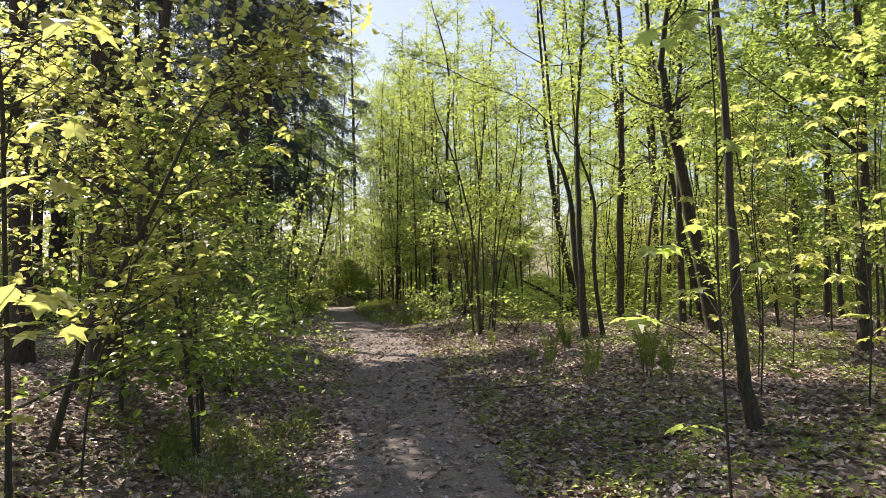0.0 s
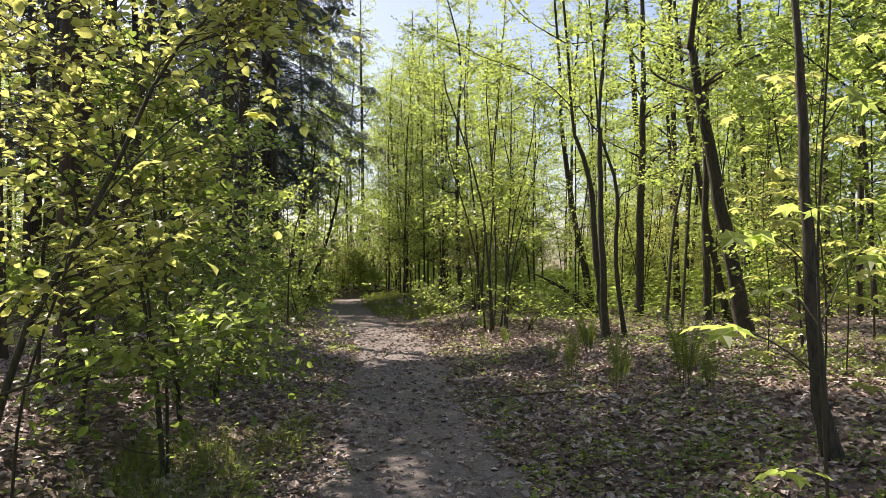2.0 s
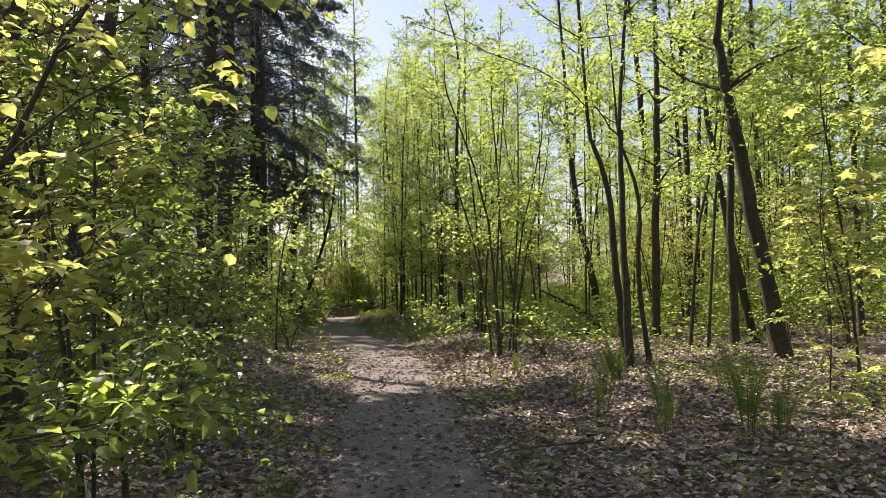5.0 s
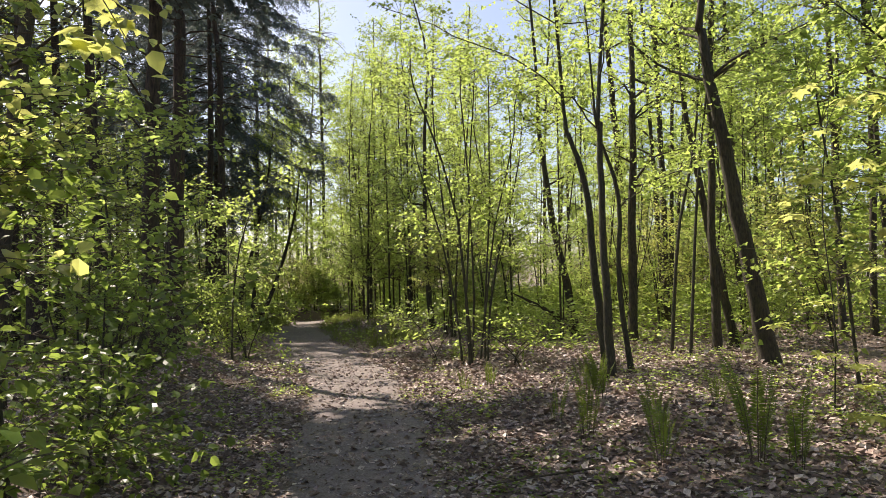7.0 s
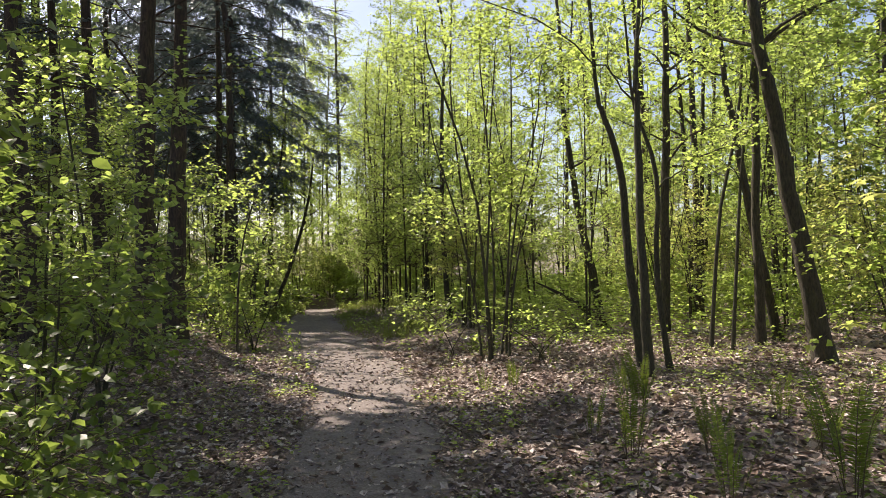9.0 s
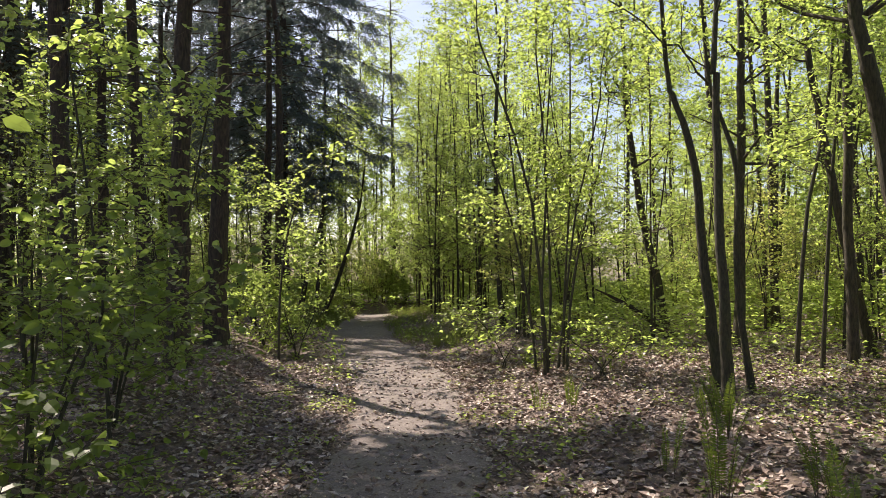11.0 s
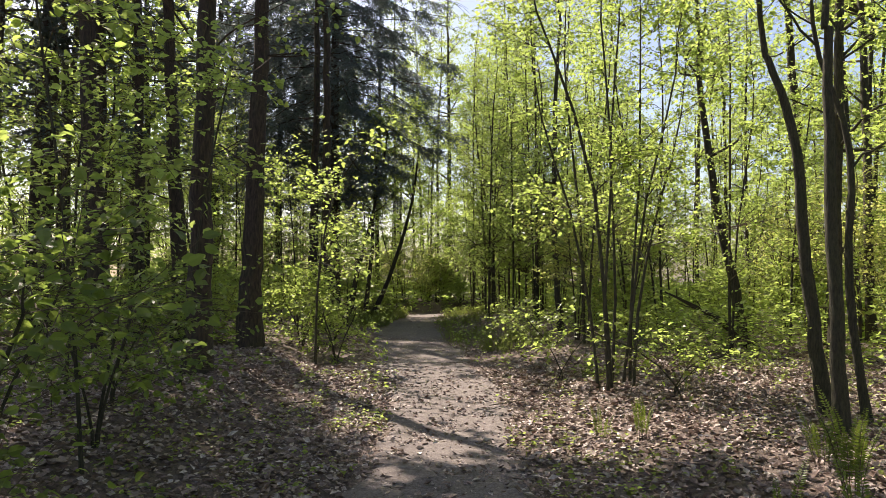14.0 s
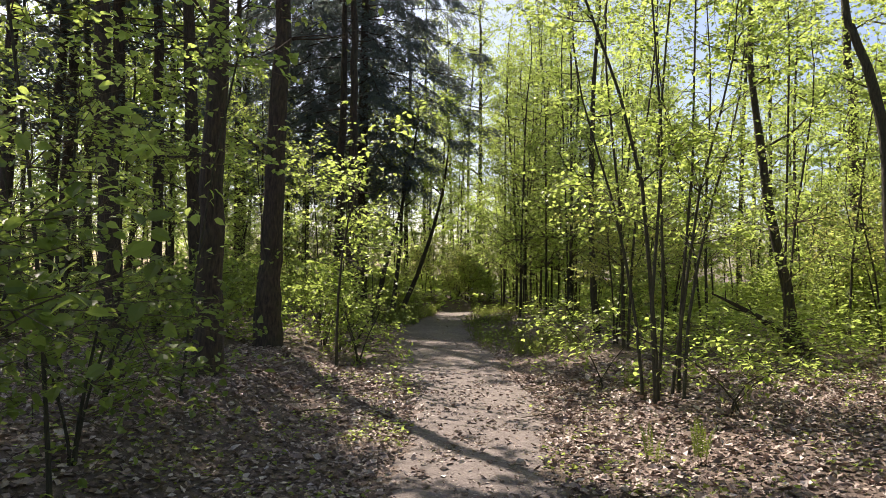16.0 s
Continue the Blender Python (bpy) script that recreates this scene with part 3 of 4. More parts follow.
for sx, sy, sh, sd in ((-1.9, 9.1, 3.2, 151), (-2.1, 12.0, 3.6, 153), (-2.8, 12.8, 4.4, 154)):
    rg = np.random.default_rng(sd)
    a, b = rg.uniform(-0.5, 0.5, 2)
    tree("sapling", "slim sapling with pale yellow-green leaves on the bank", (sx, sy), [[(0.1 * a, 0.1 * b, 0.5), (0.4 * a, 0.4 * b, sh * 0.45), (a, b, sh * 0.85)]], sh, 0.024, M_BARK_SMOOTH,
         M_LEAF_YELLOW, "saplings", "sapling", limbs=18, from_z=0.7, reach=0.9, twigs=120, per=9, size=0.09, shape=LEAF_FULL, seed=sd, joined=True)
for sx, sy, sh, sd in ((-3.3, 19.4, 3.6, 161), (-4.2, 26.4, 4.6, 162), (-4.4, 20.6, 4.2, 164), (-6.4, 24.5, 5.5, 167)):
    rg = np.random.default_rng(sd)
    a, b = rg.uniform(-0.6, 0.6, 2)
    tree("sapling", "slender sapling with tiers of fresh leaves between trunks", (sx, sy), [[(0.1 * a, 0.1 * b, 0.5), (0.4 * a, 0.4 * b, sh * 0.45), (a, b, sh * 0.85)]], sh, 0.026, M_BARK_SMOOTH,
         M_LEAF, "saplings", "sapling", limbs=22, from_z=1.0, reach=1.3, twigs=90, per=10, size=0.09, rise=(0.0, 0.4), seed=sd, joined=True, flat=0.4)
tree("sapling", "slender sapling arching over the path with fresh leaf sprays", (-1.5, 25.2), [[(0.05, -0.1, 1.5), (0.3, -0.3, 3.0), (0.85, -0.6, 4.0), (1.6, -1.0, 4.45)]], 4.45, 0.026, M_BARK_SMOOTH,
     M_LEAF, "saplings", "sapling", limbs=14, from_z=1.6, reach=1.0, twigs=85, per=9, size=0.1, rise=(-0.1, 0.2), shape=LEAF_FULL, seed=181, flat=0.35)
for sx, sy, sh, sd in ((-1.9, 27.6, 3.8, 186), (-2.8, 29.6, 4.6, 187), (-3.8, 28.4, 5.0, 188), (-1.8, 31.6, 3.4, 189), (-3.9, 32.4, 4.6, 190), (-1.75, 16.8, 4.2, 182), (-2.1, 19.7, 4.8, 183)):
    rg = np.random.default_rng(sd)
    a, b = rg.uniform(-0.5, 0.5, 2)
    tree("sapling", "thin sapling with sparse tiers of leaves before the trunks", (sx, sy), [[(0.1 * a, 0.1 * b, 0.5), (0.4 * a, 0.4 * b, sh * 0.45), (a, b, sh * 0.85)]], sh, 0.02, M_BARK_SMOOTH,
         M_LEAF, "saplings", "sapling", limbs=14, from_z=1.4, reach=1.1, twigs=75, per=9, size=0.1, rise=(0.0, 0.3), shape=LEAF_FULL, seed=sd, joined=True, flat=0.4)
# most bushes take the darkened leaf, so the bank's shade is partly colour
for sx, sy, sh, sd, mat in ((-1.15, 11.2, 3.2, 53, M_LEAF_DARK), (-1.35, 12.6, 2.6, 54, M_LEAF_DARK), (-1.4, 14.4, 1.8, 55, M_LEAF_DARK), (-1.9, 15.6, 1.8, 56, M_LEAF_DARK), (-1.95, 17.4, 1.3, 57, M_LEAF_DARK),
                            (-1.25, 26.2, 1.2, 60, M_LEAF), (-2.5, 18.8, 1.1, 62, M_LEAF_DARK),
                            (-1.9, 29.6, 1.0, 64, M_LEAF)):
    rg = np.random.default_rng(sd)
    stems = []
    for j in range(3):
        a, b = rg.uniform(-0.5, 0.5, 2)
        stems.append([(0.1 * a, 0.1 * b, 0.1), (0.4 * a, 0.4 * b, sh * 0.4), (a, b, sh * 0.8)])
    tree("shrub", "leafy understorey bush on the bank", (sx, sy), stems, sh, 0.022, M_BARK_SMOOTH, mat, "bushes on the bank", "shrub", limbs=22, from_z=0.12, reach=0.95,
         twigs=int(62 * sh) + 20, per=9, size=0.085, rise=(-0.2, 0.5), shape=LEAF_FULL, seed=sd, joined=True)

# ---- woods behind: a few kinds, repeated ----
protos = []
for k, (nm, lab, cat, grp, sh, n_st, r, fz, rc, tw, sz, mat) in enumerate((
        ("sapling", "slim sapling with bright spring leaves", "sapling", "undergrowth saplings", 6.5, 1, 0.035, 0.8, 1.4, 210, 0.075, M_LEAF),
        ("sapling", "slim leaning sapling with bright spring leaves", "sapling", "undergrowth saplings", 7.5, 2, 0.035, 1.0, 1.5, 250, 0.075, M_LEAF),
        ("hazel_shrub", "many-stemmed bush in fresh leaf", "shrub", "hazel bushes", 4.8, 5, 0.03, 0.6, 1.2, 230, 0.075, M_LEAF),
        ("hazel_shrub", "low bush in bright yellow-green leaf", "shrub", "hazel bushes", 3.2, 4, 0.022, 0.3, 1.0, 230, 0.075, M_LEAF_YELLOW),
        ("broadleaf_tree", "slender woodland tree in fresh leaf", "tree", "woodland trees", 14, 1, 0.1, 3.5, 2.6, 480, 0.10, M_LEAF),
        ("broadleaf_tree", "tall thin woodland tree with sparse crown", "tree", "woodland trees", 16, 1, 0.13, 5.0, 2.8, 460, 0.10, M_LEAF),
        ("conifer_tree", "tall conifer standing deep in the wood", "tree", "tall conifers", 18, 1, 0.17, 4.0, 1.9, 280, 0.13, M_NEEDLE),
        ("shrub", "low leafy bush of the undergrowth", "shrub", "undergrowth bushes", 1.5, 5, 0.012, 0.1, 0.75, 150, 0.1, M_LEAF),
        ("broadleaf_tree", "far woodland tree in fresh leaf", "tree", "far woodland trees", 14, 1, 0.11, 2.0, 3.0, 290, 0.19, M_LEAF),
        ("hazel_shrub", "far bush in fresh leaf", "shrub", "far bushes", 4.5, 4, 0.03, 0.2, 1.6, 105, 0.2, M_LEAF),
        ("broadleaf_tree", "tall slim young tree leafy down to its foot", "tree", "young trees of the thicket", 11.5, 1, 0.05, 0.8, 1.7, 370, 0.085, M_LEAF),
        ("broadleaf_tree", "tall slim leaning young tree leafy down to its foot", "tree", "young trees of the thicket", 10, 2, 0.045, 0.8, 1.6, 370, 0.085, M_LEAF),
        ("broadleaf_tree", "young tree in fresh leaf deep in the wood", "tree", "young trees of the thicket", 9, 1, 0.05, 1.5, 1.8, 330, 0.09, M_LEAF))):
    rg = np.random.default_rng(80 + k)
    stems = []
    for j in range(n_st):
        a, b = rg.uniform(-1, 1, 2) * (0.5 if n_st == 1 else 0.9)
        w = 0.5 if sh > 12 else 1.0
        stems.append([(0.08 * a, 0.08 * b, 0.1), (0.25 * a * w, 0.25 * b * w, sh * 0.3), (0.8 * a * w, 0.8 * b * w, sh * 0.65)])
    spots = ((9.8, 23.4), (6.6, 25.2), (5.6, 29.2), (4.0, 27.4), (12.5, 22.5), (11.0, 28.0), (-8.5, 26.0), (5.2, 31.5), (18.0, 52.0), (8.0, 54.0), (3.4, 37.0), (5.0, 41.0), (-7.5, 31.5))
    protos.append(tree(nm, lab, spots[k], stems, sh, r, M_BARK_PINE if mat is M_NEEDLE else M_BARK, mat, grp, cat, limbs=44 if 9 < sh < 12 else 30 if sh < 10 else 22, from_z=fz, reach=rc, twigs=tw,
                       per=10 if mat is not M_NEEDLE else 16, size=sz, rise=(0.05, 0.7) if mat is not M_NEEDLE else (-0.25, 0.3), seed=90 + k, sides=7, joined=True, droop=0.25 if mat is not M_NEEDLE else 0.5))


def plant(kind, x, y, rng, lo=0.8, hi=1.2):
    s = rng.uniform(lo, hi)
    m = Matrix.Translation((x, y, float(height(x, y)) - 0.02)) @ Matrix.Rotation(rng.uniform(0, 6.28), 4, "Z") @ Matrix.Rotation(rng.normal(0, 0.04), 4, "X") @ Matrix.Scale(s, 4)
    copy_thing(protos[kind], m)


def free(x, y, gap):
    c, w = centre(y)
    if y > 48.5:
        return True
    return abs(x - c) > w + gap


def sow(count, box, kinds, gap, seed, apart):
    """Plants copies at random over a box of the plan, clear of the path and of one another."""
    rng = np.random.default_rng(seed)
    done = []
    tries = 0
    while len(done) < count and tries < count * 40:
        tries += 1
        x, y = rng.uniform(box[0], box[1]), rng.uniform(box[2], box[3])
        if not free(x, y, gap) or any((x - a) ** 2 + (y - b) ** 2 < apart**2 for a, b in done):
            continue
        done.append((x, y))
        plant(int(rng.choice(kinds)), x, y, rng)


sow(16, (2.2, 12, 34, 50), (10, 11), 0.7, 115, 1.8)
sow(7, (-8, 8, 58, 66), (10, 11, 10), 0.3, 116, 2.0)
sow(25, (3.8, 16, 25.5, 46), (0, 1, 2, 0, 1, 3), 0.9, 101, 1.4)
sow(20, (2.4, 18, 29, 50), (7, 7, 3), 0.5, 112, 1.1)
sow(20, (9, 22, 13, 32), (0, 1, 2, 0, 3, 1), 2.0, 102, 1.9)
sow(18, (9, 24, 18, 42), (7,), 2.0, 113, 1.4)
sow(5, (8, 26, 28, 50), (4, 5, 4), 2.0, 103, 2.6)
sow(14, (16, 30, 28, 54), (9,), 2.0, 118, 1.6)
sow(20, (-18, -4.0, 28, 50), (0, 2, 3, 12, 2), 1.0, 104, 1.7)
sow(16, (-14, -2.2, 25, 48), (7,), 0.5, 114, 1.3)
sow(9, (-17, -6.5, 27, 37), (12, 12, 5), 1.0, 119, 2.2)
sow(18, (-22, -6.5, 37, 56), (12, 10, 12, 5), 1.0, 117, 2.2)
sow(7, (-22, -11, 27, 42), (6, 5, 6), 2.0, 105, 3.2)
sow(4, (-14, -8, 14, 24), (2, 12, 0), 2.0, 106, 1.8)
sow(24, (-6, 7, 49.5, 57), (2, 7, 7, 3), 0.2, 107, 1.0)
sow(44, (-30, 34, 57, 74), (8, 9, 9), 0.6, 108, 2.4)
sow(30, (20, 34, 6, 56), (8, 9, 9), 1.0, 109, 2.3)
sow(26, (-34, -16, 8, 58), (8, 9, 9, 6), 1.0, 110, 2.4)
# unseen trees added behind and over the camera to hold back sky light
sow(9, (-20, 24, -26, -4), (8, 9), 2.0, 111, 3.4)
sow(11, (-7, 9, -9, 2.5), (4, 5, 4), 1.0, 127, 2.2)
sow(10, (14, 34, 30, 56), (8,), 1.0, 136, 2.4)
sow(12, (11, 28, 20, 42), (10, 5, 4), 1.0, 135, 2.4)
sow(20, (8, 30, 40, 60), (10, 11, 8), 0.5, 131, 1.8)
sow(16, (-20, -4, 44, 62), (8, 6, 10), 0.5, 132, 2.0)
sow(8, (-18, -8, 32, 46), (6, 8), 0.5, 133, 2.6)
sow(8, (-3.5, 8, 60, 70), (4, 5, 10), 0.0, 121, 1.9)
sow(9, (1.9, 4.8, 35, 49), (10, 11), 0.35, 122, 1.4)
sow(8, (-2.5, 3.5, 49.5, 54), (3, 2, 7), 0.0, 123, 1.0)
sow(18, (-13, -3.0, 43.5, 57), (2, 7, 12, 0, 3), 0.6, 125, 1.3)
rp = np.random.default_rng(126)
for qx, qy in ((-3.0, 63.0), (-1.0, 66.0), (1.0, 62.5), (2.8, 65.0), (4.6, 62.0), (6.4, 64.5), (8.4, 61.5), (0.0, 70.0), (3.6, 71.0), (10.4, 63.5), (7.4, 70.0)):
    plant(5 if qy < 64 else 4, qx, qy, rp, 1.35, 1.55)
for qx, qy, kind in ((0.3, 51.6, 2), (1.7, 50.8, 9), (-0.9, 52.6, 9), (2.7, 47.6, 2), (3.3, 44.4, 11), (2.5, 54.6, 10), (2.6, 40.4, 11), (3.9, 49.0, 9), (-0.2, 56.5, 10)):
    plant(kind, qx, qy, rp, 1.0, 1.3)
for qx, qy in ((-9.2, 24.6), (-11.0, 27.5), (-8.8, 27.8), (-6.1, 27.8), (-12.5, 24.0), (-14.0, 29.5), (-5.4, 50.5), (-10.6, 45.5), (-3.2, 52.5)):
    plant(6, qx, qy, rp, 0.85, 1.1)
sow(7, (11, 24, 16, 34), (10, 1, 1), 2.0, 124, 2.4)
sow(9, (13, 28, 17, 36), (4, 5), 2.0, 128, 2.6)
for sx, sy, sh, sd in ((8.0, 12.4, 4.6, 171), (9.3, 13.6, 5.6, 172), (7.4, 15.9, 4.4, 173), (10.4, 15.2, 6.2, 174), (9.8, 17.4, 5.4, 175)):
    rg = np.random.default_rng(sd)
    a, b = rg.uniform(-0.5, 0.5, 2)
    tree("sapling", "slim sapling with tiers of yellow-green leaves", (sx, sy), [[(0.1 * a, 0.1 * b, 0.5), (0.4 * a, 0.4 * b, sh * 0.45), (a, b, sh * 0.85)]], sh, 0.026, M_BARK_SMOOTH,
         M_LEAF, "saplings", "sapling", limbs=24, from_z=0.6, reach=1.3, twigs=230, per=10, size=0.095, rise=(0.0, 0.4), seed=sd, joined=True, flat=0.4)
# a spreading tree behind the bank, added so its mostly unseen crown shades the path
tree("broadleaf_tree", "added spreading broadleaf tree whose crown shades the near path", (-3.4, 17.2), [[(0.1, 0, 2.0), (0.3, 0.1, 4.6), (0.6, 0.1, 7.0)]], 11, 0.13, M_BARK, M_LEAF_DARK, "trees behind the bank", limbs=30, from_z=6.4, reach=3.3, bias=0.2,
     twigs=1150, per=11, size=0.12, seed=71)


# ---- near plants ----
def leafy_stem(name, label, at, stem, sprigs, size, seed, group="maple seedlings", mat=M_LEAF_YELLOW, count=4):
    """A young maple: a bare stem, and sprigs that end in a few broad lobed leaves, each a part."""
    rng = np.random.default_rng(seed)
    root = new(name)
    z0 = float(height(*at))
    root.location = (*at, z0)
    tagged(root, label, "sapling", group)
    line = curve([(0, 0, -0.05), *stem], 14)
    child("stem", raw_mesh("stem", *tube(line, np.linspace(0.011, 0.004, 14), 6, rng, 0.05), M_BARK_SMOOTH, True), root)
    for x, y, z in sprigs:
        tip = np.array([x - at[0], y - at[1], z - z0])
        k = int(np.argmin(np.linalg.norm(line - (tip - (0, 0, 0.25)), axis=1)))
        pts = curve([line[k], 0.5 * (line[k] + tip) + (0, 0, 0.05), tip], 7)
        child("twig", raw_mesh("twig", *tube(pts, np.linspace(0.005, 0.002, 7), 4, rng), M_BARK_SMOOTH, True), root)
        a0 = rng.uniform(0, 6.28)
        for j in range(count):
            a = a0 + j * 6.28 / count + rng.normal(0, 0.3)
            d = np.array([[math.cos(a), math.sin(a), -0.35 + rng.normal(0, 0.15)]])
            v, f = leaves((tip + d[0] * 0.05)[None], d, np.array([[0, 0, 1.0]]) + rng.normal(0, 0.25, (1, 3)), np.array([size * rng.uniform(0.75, 1.15)]), LEAF_LOBED)
            child("leaf", raw_mesh("leaf", v, f, mat), root)
    return root


leafy_stem("maple_sapling", "young maple with broad fresh leaves beside a trunk", (2.62, 8.5), [(-0.03, 0, 0.8), (-0.08, -0.05, 1.6), (-0.2, -0.3, 2.3), (-0.5, -0.8, 2.9)],
           [(1.87, 8.2, 1.36), (2.09, 8.3, 1.78), (2.47, 8.4, 1.9), (2.22, 8.2, 0.72), (1.8, 7.5, 2.8), (2.02, 7.5, 2.9), (2.6, 8.9, 1.5), (2.9, 8.6, 1.7), (2.45, 8.0, 2.35)], 0.125, 201, mat=M_LEAF)
leafy_stem("maple_sapling", "young maple with broad pale leaves on the bank", (-1.25, 7.3), [(0.05, 0, 0.8), (0.1, -0.05, 1.4), (0.05, -0.1, 2.3)],
           [(-0.9, 7.0, 1.58), (-0.88, 7.05, 1.44), (-0.93, 7.1, 2.0), (-1.3, 7.0, 1.7), (-0.75, 6.9, 2.55), (-1.0, 7.4, 2.3), (-1.1, 7.2, 1.1)], 0.13, 202)
leafy_stem("maple_sapling", "young maple with large pale yellow leaves on the bank", (-1.75, 9.9), [(0.1, -0.1, 0.7), (0.35, -0.3, 1.3), (0.6, -0.3, 1.9), (1.0, 0.1, 2.5), (1.4, 0.6, 2.8)],
           [(-1.13, 9.42, 1.72), (-0.98, 9.35, 1.66), (-0.81, 9.23, 1.87), (-0.7, 9.3, 1.8), (-1.25, 9.5, 1.85), (-0.29, 10.8, 2.95), (-0.4, 10.7, 2.8), (-1.4, 9.3, 1.5), (-0.9, 9.9, 2.3)], 0.12, 221, count=5)
tree("sapling", "sapling with a low arching branch of fresh leaves", (-2.3, 9.6), [[(0.15, -0.05, 0.35), (0.75, -0.15, 0.62), (1.25, -0.2, 0.8), (1.75, -0.2, 0.9), (2.1, -0.2, 0.98)]], 0.98, 0.013,
     M_BARK_SMOOTH, M_LEAF, "saplings", "sapling", limbs=9, from_z=0.4, reach=0.5, twigs=60, per=8, size=0.075, rise=(-0.1, 0.3), twig_len=(0.2, 0.5), shape=LEAF_FULL, seed=222, flat=0.35)
for lx, ly, sd in ((4.6, 11.4, 203), (5.3, 12.6, 204), (5.8, 11.0, 205), (6.3, 13.4, 206), (5.0, 10.3, 207), (6.9, 11.6, 208), (7.3, 13.2, 209), (6.0, 14.6, 210)):
    rg = np.random.default_rng(sd)
    tips = []
    for j in range(14):
        a = rg.uniform(0, 6.28)
        rr = rg.uniform(0.25, 0.85)
        tips.append((lx + rr * math.cos(a), ly + rr * math.sin(a), 0.7 + j * 0.24 + rg.uniform(-0.1, 0.1)))
    leafy_stem("maple_sapling", "young maple with tiers of yellow-green leaves", (lx, ly), [(0.05, 0, 1.0), (0.0, 0.05, 2.2), (0.1, 0, 3.4)], tips, 0.14, sd, count=5)
tree("shrub", "low spreading bush with pale flat leaves", (4.0, 20.2), [[(0.05, 0, 0.1), (-0.4, -0.1, 0.55), (-1.1, -0.2, 0.85)], [(0, 0, 0.1), (0.3, -0.1, 0.45), (0.6, -0.2, 0.6)], [(0, 0.05, 0.1), (0.1, -0.4, 0.5), (0.3, -0.8, 0.6)]],
     0.9, 0.014, M_BARK_SMOOTH, M_LEAF, "undergrowth bushes", "shrub", limbs=12, from_z=0.25, reach=0.8, twigs=64, per=8, size=0.075, rise=(0.0, 0.25), shape=LEAF_FULL, seed=211, flat=0.3, joined=True)
tree("shrub", "thin low bush with pale flat leaves", (2.9, 22.6), [[(0.05, 0, 0.1), (-0.2, -0.1, 0.6), (-0.5, -0.2, 0.95)], [(0, 0, 0.1), (0.3, -0.1, 0.6), (0.6, -0.2, 0.9)]],
     1.1, 0.012, M_BARK_SMOOTH, M_LEAF, "undergrowth bushes", "shrub", limbs=9, from_z=0.3, reach=0.55, twigs=60, per=9, size=0.085, rise=(0.0, 0.25), shape=LEAF_FULL, seed=212, flat=0.3, joined=True)
tree("dead_trunk", "broken dead trunk leaning low over the floor", (7.5, 26.0), [[(-0.5, 0, 0.35), (-1.2, 0, 0.8), (-1.9, 0.05, 1.15)]], 1.15, 0.11, M_BARK_PINE, M_LEAF, "", "dead trunk",
     limbs=3, from_z=0.5, reach=0.7, twigs=0, seed=213)


# ---- ferns ----
def frond_mesh(length, seed):
    rng = np.random.default_rng(seed)
    line = curve([(0, 0, 0), (0.03 * length, 0, 0.35 * length), (0.09 * length, 0, 0.72 * length), (0.2 * length, 0, 0.99 * length)], 12)
    v, q = tube(line, np.linspace(0.006, 0.002, 12), 4, rng)
    n = 26
    s = np.linspace(0.25, 0.99, n)
    i = np.minimum((s * 11).astype(int), 10)
    p = line[i] + (line[i + 1] - line[i]) * (s * 11 - i)[:, None]
    t = unit(line[i + 1] - line[i])
    size = 0.075 * length * np.sin(np.clip((s - 0.15) / 0.85, 0, 1) * 2.6 + 0.35) + 0.012
    parts_v, parts_f = [v], []
    off = len(v)
    for side in (-1, 1):
        ax = np.array([0, side, 0.0]) + t * 0.35 + rng.normal(0, 0.12, (n, 3))
        nm = np.cross(t, ax) * side + rng.normal(0, 0.2, (n, 3))
        lv, lf = leaves(p, ax, nm, size, (((0, 0, 0), (0.4, 0.17, 0.03), (1, 0, -0.05), (0.4, -0.17, 0.03)), ((0, 1, 2, 3),)))
        parts_v.append(lv)
        parts_f.append(lf[0] + off)
        off += len(lv)
    return raw_mesh("frond", np.concatenate(parts_v), [q, np.concatenate(parts_f)], (M_TWIG, M_FERN), False, [0, 1])


FRONDS = [frond_mesh(0.62 + 0.12 * k, 300 + k) for k in range(4)]


def fern(x, y, count, scale, seed):
    rng = np.random.default_rng(seed)
    root = new("fern")
    root.location = (x, y, float(height(x, y)) - 0.01)
    tagged(root, "upright fern with unfurling green fronds on brown stalks", "fern", "ferns")
    for k in range(count):
        ob = child("frond", FRONDS[int(rng.integers(4))], root)
        a = k * 6.28 / count + rng.normal(0, 0.3)
        s = scale * rng.uniform(0.5, 0.85)
        ob.matrix_basis = Matrix.Translation((0.05 * math.cos(a), 0.05 * math.sin(a), 0)) @ Matrix.Rotation(a, 4, "Z") @ Matrix.Rotation(rng.uniform(-0.1, 0.2), 4, "Y") @ Matrix.Scale(s, 4)


for k, (fx, fy, fc, fs) in enumerate(((3.2, 14.6, 9, 1.0), (4.0, 12.95, 10, 1.15), (3.6, 13.8, 8, 0.9), (3.15, 15.4, 5, 0.7), (3.95, 16.1, 10, 1.1), (4.1, 12.6, 7, 1.0), (3.8, 14.35, 8, 0.85),
                                      (4.1, 16.8, 8, 0.7), (2.75, 18.65, 5, 0.55), (2.64, 27.8, 7, 0.9), (3.28, 22.4, 5, 0.5), (3.1, 18.4, 8, 0.75), (4.2, 20.5, 6, 0.6), (3.3, 13.2, 6, 0.8),
                                      (4.6, 14.0, 8, 1.0), (5.0, 15.2, 7, 0.9))):
    fern(fx, fy, fc, fs, 320 + k)


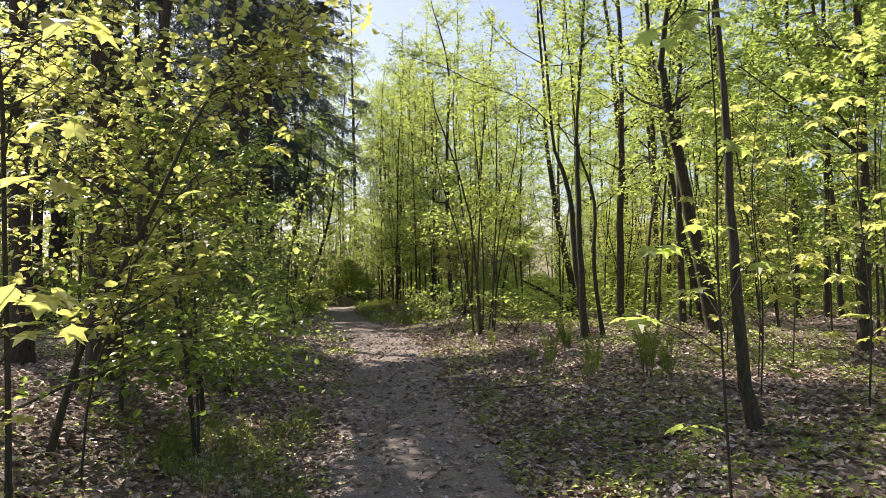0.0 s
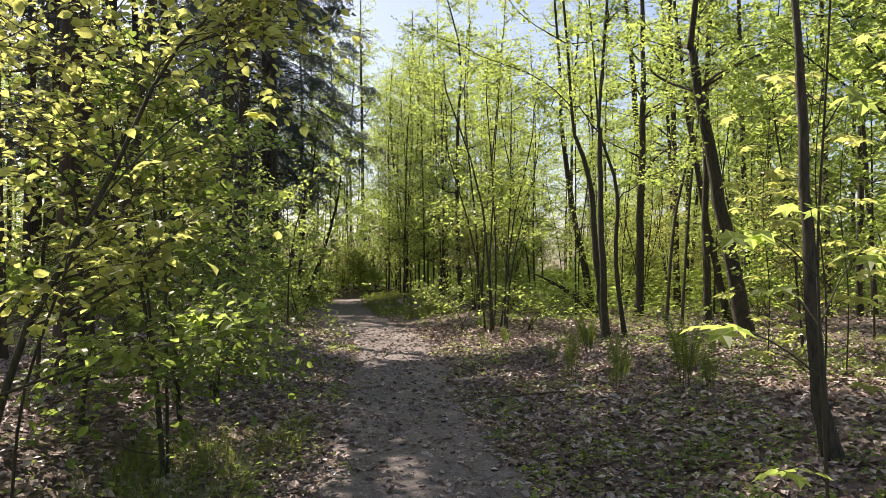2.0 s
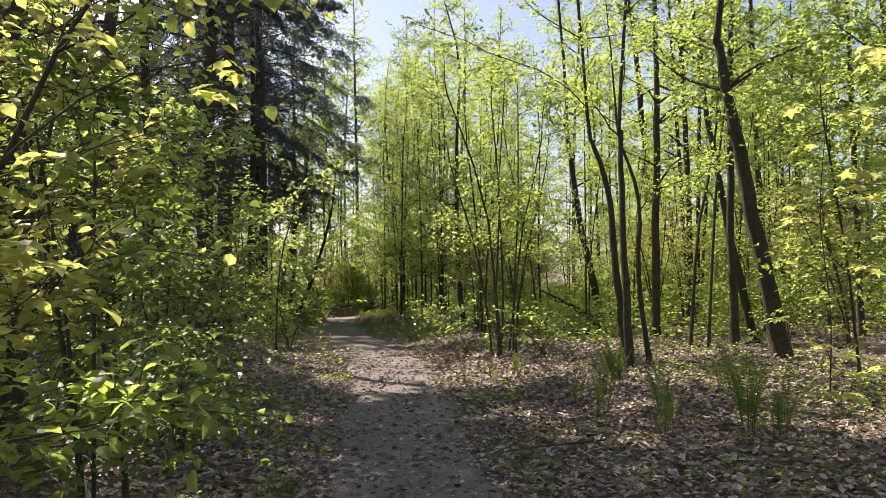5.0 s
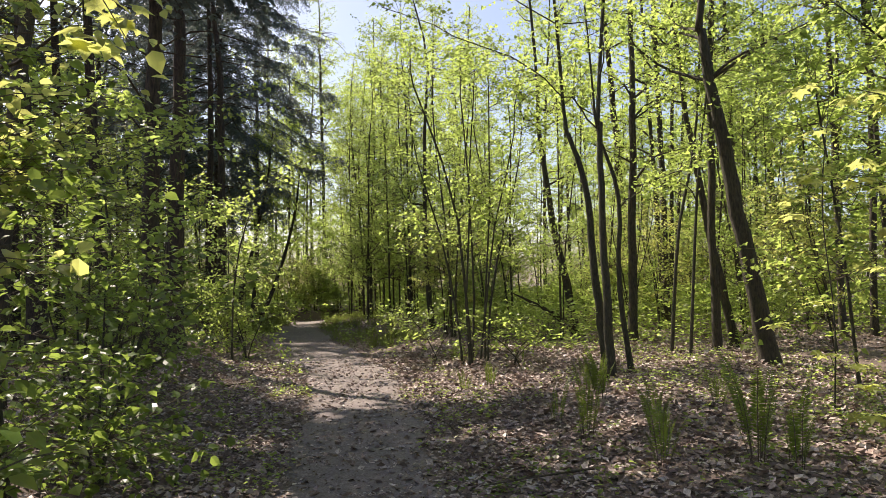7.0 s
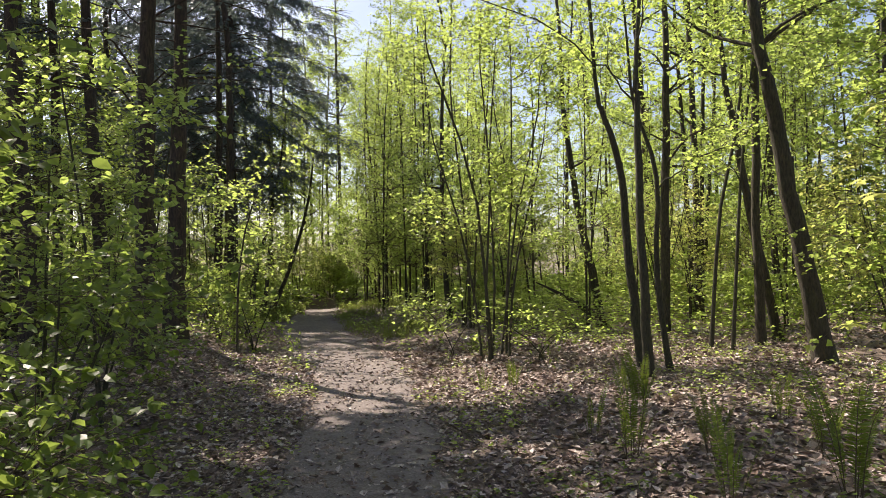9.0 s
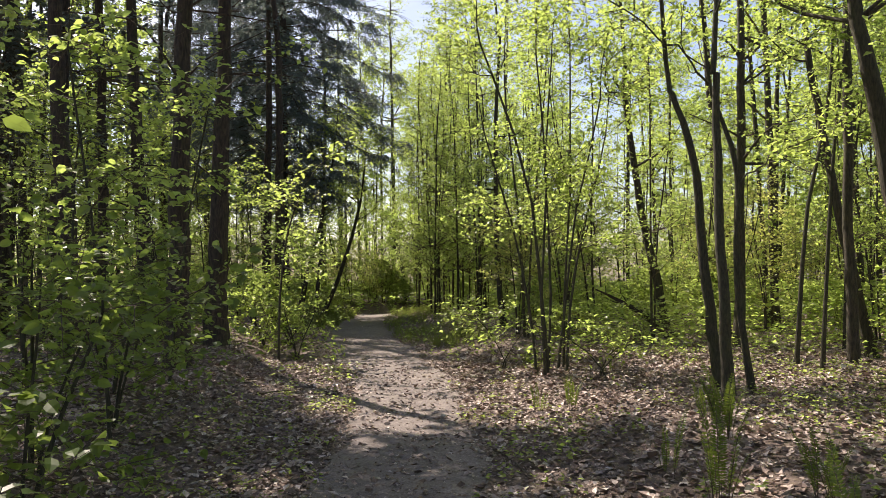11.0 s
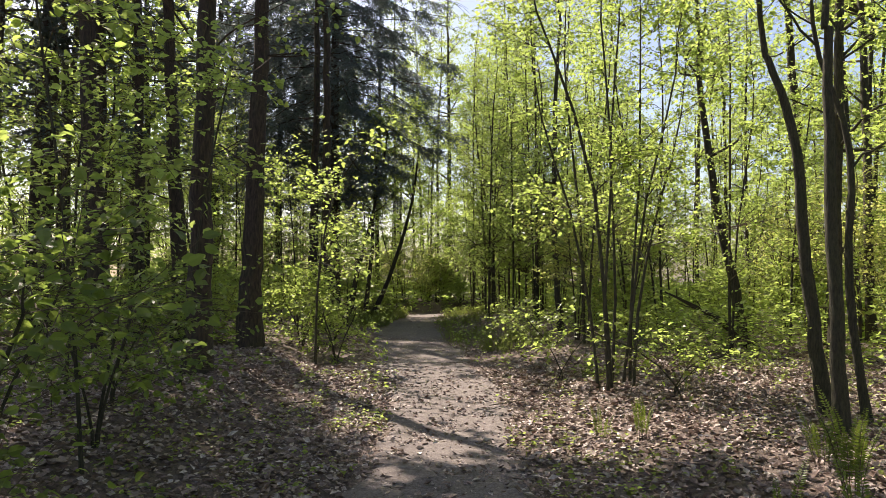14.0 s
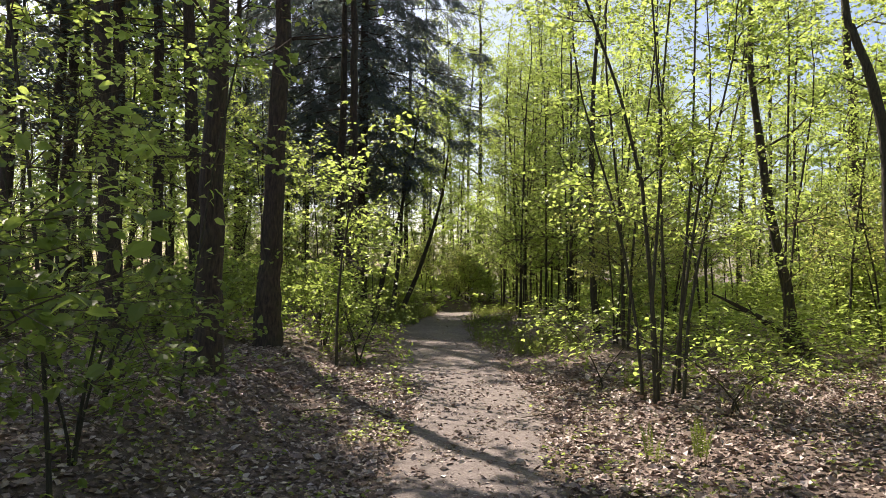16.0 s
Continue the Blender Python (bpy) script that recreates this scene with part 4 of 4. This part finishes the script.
# ---- what covers the floor ----
def scatter(name, label, category, count, box, seed, maker, on_path, mat, patch=None, lean=1.35):
    """One sheet of loose bits over a box of the plan, thin on the path."""
    rng = np.random.default_rng(seed)
    x, y = rng.uniform(box[0], box[1], count * 3), box[2] + (box[3] - box[2]) * rng.random(count * 3) ** lean
    c, w = centre(y)
    d = np.abs(x - c) / w
    keep = rng.random(count * 3) < np.where(d < 0.75, on_path, np.where(d < 1.15, on_path + (1 - on_path) * (d - 0.75) / 0.4, 1.0))
    if patch:
        keep &= rng.random(count * 3) < np.clip(0.5 + patch[1] * np.sin(patch[0] * x + 1.3 * np.sin(0.7 * y)) * np.sin(patch[0] * 0.8 * y + 1.1 * np.sin(0.9 * x)), 0, 1)
    x, y = x[keep][:count], y[keep][:count]
    v, f = maker(np.stack([x, y, height(x, y)], -1), rng)
    ob = new(name, raw_mesh(name, v, f, mat))
    tagged(ob, label, category, kind="stuff")


def dead_leaves(size):
    def make(p, rng):
        n = len(p)
        a = rng.uniform(0, 6.28, n)
        ax = np.stack([np.cos(a), np.sin(a), rng.normal(0, 0.25, n)], -1)
        nm = np.array([0, 0, 1.0]) + rng.normal(0, 0.35, (n, 3))
        nm[rng.random(n) < 0.4] *= (1, 1, -1)
        return leaves(p + np.stack([np.zeros(n), np.zeros(n), rng.uniform(0.004, 0.03, n)], -1), ax, nm, size * rng.uniform(0.5, 1.3, n), LEAF_CURLED)
    return make


def seedlings(per, size, tall):
    def make(p, rng):
        n = len(p)
        q = np.repeat(p, per, 0)
        m = len(q)
        a = rng.uniform(0, 6.28, m)
        r = rng.uniform(0.01, 0.10, m)
        q = q + np.stack([r * np.cos(a), r * np.sin(a), rng.uniform(0.03, tall, m)], -1)
        ax = np.stack([np.cos(a), np.sin(a), rng.normal(0, 0.25, m)], -1)
        return leaves(q, ax, np.array([0, 0, 1.0]) + rng.normal(0, 0.3, (m, 3)), size * rng.uniform(0.5, 1.3, m), LEAF_OVAL)
    return make


def blades(per, tall):
    def make(p, rng):
        q = np.repeat(p, per, 0)
        m = len(q)
        q = q + rng.normal(0, 0.05, (m, 3)) * (1, 1, 0)
        ax = np.stack([rng.normal(0, 0.35, m), rng.normal(0, 0.35, m), np.ones(m)], -1)
        nm = rng.normal(0, 1, (m, 3)) * (1, 1, 0.1)
        return leaves(q, ax, nm, tall * rng.uniform(0.4, 1.2, m), (((0, 0.012, 0), (0.6, 0.02, 0.08), (1, 0, 0.25), (0.6, -0.02, 0.08), (0, -0.012, 0)), ((0, 1, 3, 4), (1, 2, 3))))
    return make


scatter("leaf_litter", "curled dry brown leaves strewn over the floor", "leaf litter", 92000, (-5.5, 9, 5.5, 25), 401, dead_leaves(0.082), 0.3, M_LITTER)
scatter("leaf_litter", "dry brown leaves under the farther trees", "leaf litter", 20000, (-16, 20, 22, 48), 402, dead_leaves(0.11), 0.06, M_LITTER)
scatter("leaf_litter", "dry brown leaves farther along the floor", "leaf litter", 15000, (-22, 24, -22, 5.8), 410, dead_leaves(0.15), 0.2, M_LITTER, None, 0.5)
scatter("leaf_litter", "dry brown leaves scattered wide under the trees", "leaf litter", 18000, (-20, 24, 5, 26), 413, dead_leaves(0.11), 0.06, M_LITTER, None, 1.0)
scatter("leaf_crumbs", "small broken bits of dry leaf on the path", "leaf litter", 26000, (-0.8, 2.8, 6, 32), 408, dead_leaves(0.038), 1.0, M_LITTER)
scatter("seedlings", "small green seedlings and ivy on the floor", "seedlings", 2600, (-7, 10, 6, 24), 403, seedlings(7, 0.055, 0.14), 0.0, M_LEAF, (0.9, 0.9))
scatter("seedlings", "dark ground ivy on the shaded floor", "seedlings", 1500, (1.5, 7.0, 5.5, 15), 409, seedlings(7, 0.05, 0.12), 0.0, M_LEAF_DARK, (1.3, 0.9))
scatter("seedlings", "low green undergrowth under the farther trees", "seedlings", 2200, (-18, 22, 22, 52), 404, seedlings(9, 0.10, 0.4), 0.0, M_LEAF, (0.5, 0.8))
scatter("undergrowth", "tall green undergrowth of the far wood", "undergrowth", 3600, (-34, 38, 46, 84), 411, seedlings(12, 0.24, 1.1), 0.0, M_LEAF)
scatter("undergrowth", "green undergrowth between the farther trunks", "undergrowth", 3000, (5, 36, 24, 54), 412, seedlings(12, 0.14, 1.3), 0.0, M_LEAF, (0.6, 0.9))
scatter("undergrowth", "green undergrowth between the conifer trunks", "undergrowth", 2200, (-22, -3.2, 26, 56), 414, seedlings(12, 0.13, 1.3), 0.0, M_LEAF, (0.6, 0.9))
scatter("undergrowth", "low sprays of leaves under the thicket", "undergrowth", 900, (2.6, 9, 25, 46), 415, seedlings(12, 0.09, 0.9), 0.0, M_LEAF, (0.9, 0.9))
scatter("grass", "thin grass tufts on the bank by the path", "grass", 320, (-1.6, -0.1, 8, 13), 405, blades(12, 0.16), 0.0, M_GRASS, (2.0, 1.0))
scatter("grass", "sunlit grass along the far path", "grass", 420, (-3.2, -0.9, 37, 50), 406, blades(14, 0.38), 0.0, M_GRASS)
scatter("grass", "grass tufts on the far verge", "grass", 420, (0.6, 3.4, 27, 50), 407, blades(12, 0.32), 0.0, M_GRASS, (1.3, 0.9))


def stick(x, y, turn, length, seed):
    rng = np.random.default_rng(seed)
    pts = [(0, 0, 0.012), (length * 0.4, rng.normal(0, 0.06), 0.02), (length, rng.normal(0, 0.1), 0.015)]
    ob = new("stick", raw_mesh("stick", *tube(curve(pts, 9), np.linspace(0.013, 0.005, 9), 5, rng, 0.1), M_TWIG, True))
    ob.matrix_world = pose(x, y, float(height(x, y)) + 0.005, 0, 0, turn)
    tagged(ob, "dry fallen stick lying among dead leaves", "stick", "fallen sticks")


rs = np.random.default_rng(500)
for k in range(26):
    sx, sy = rs.uniform(-4, 7), rs.uniform(7, 24)
    if free(sx, sy, 0.0):
        stick(sx, sy, rs.uniform(0, 360), rs.uniform(0.4, 1.3), 510 + k)
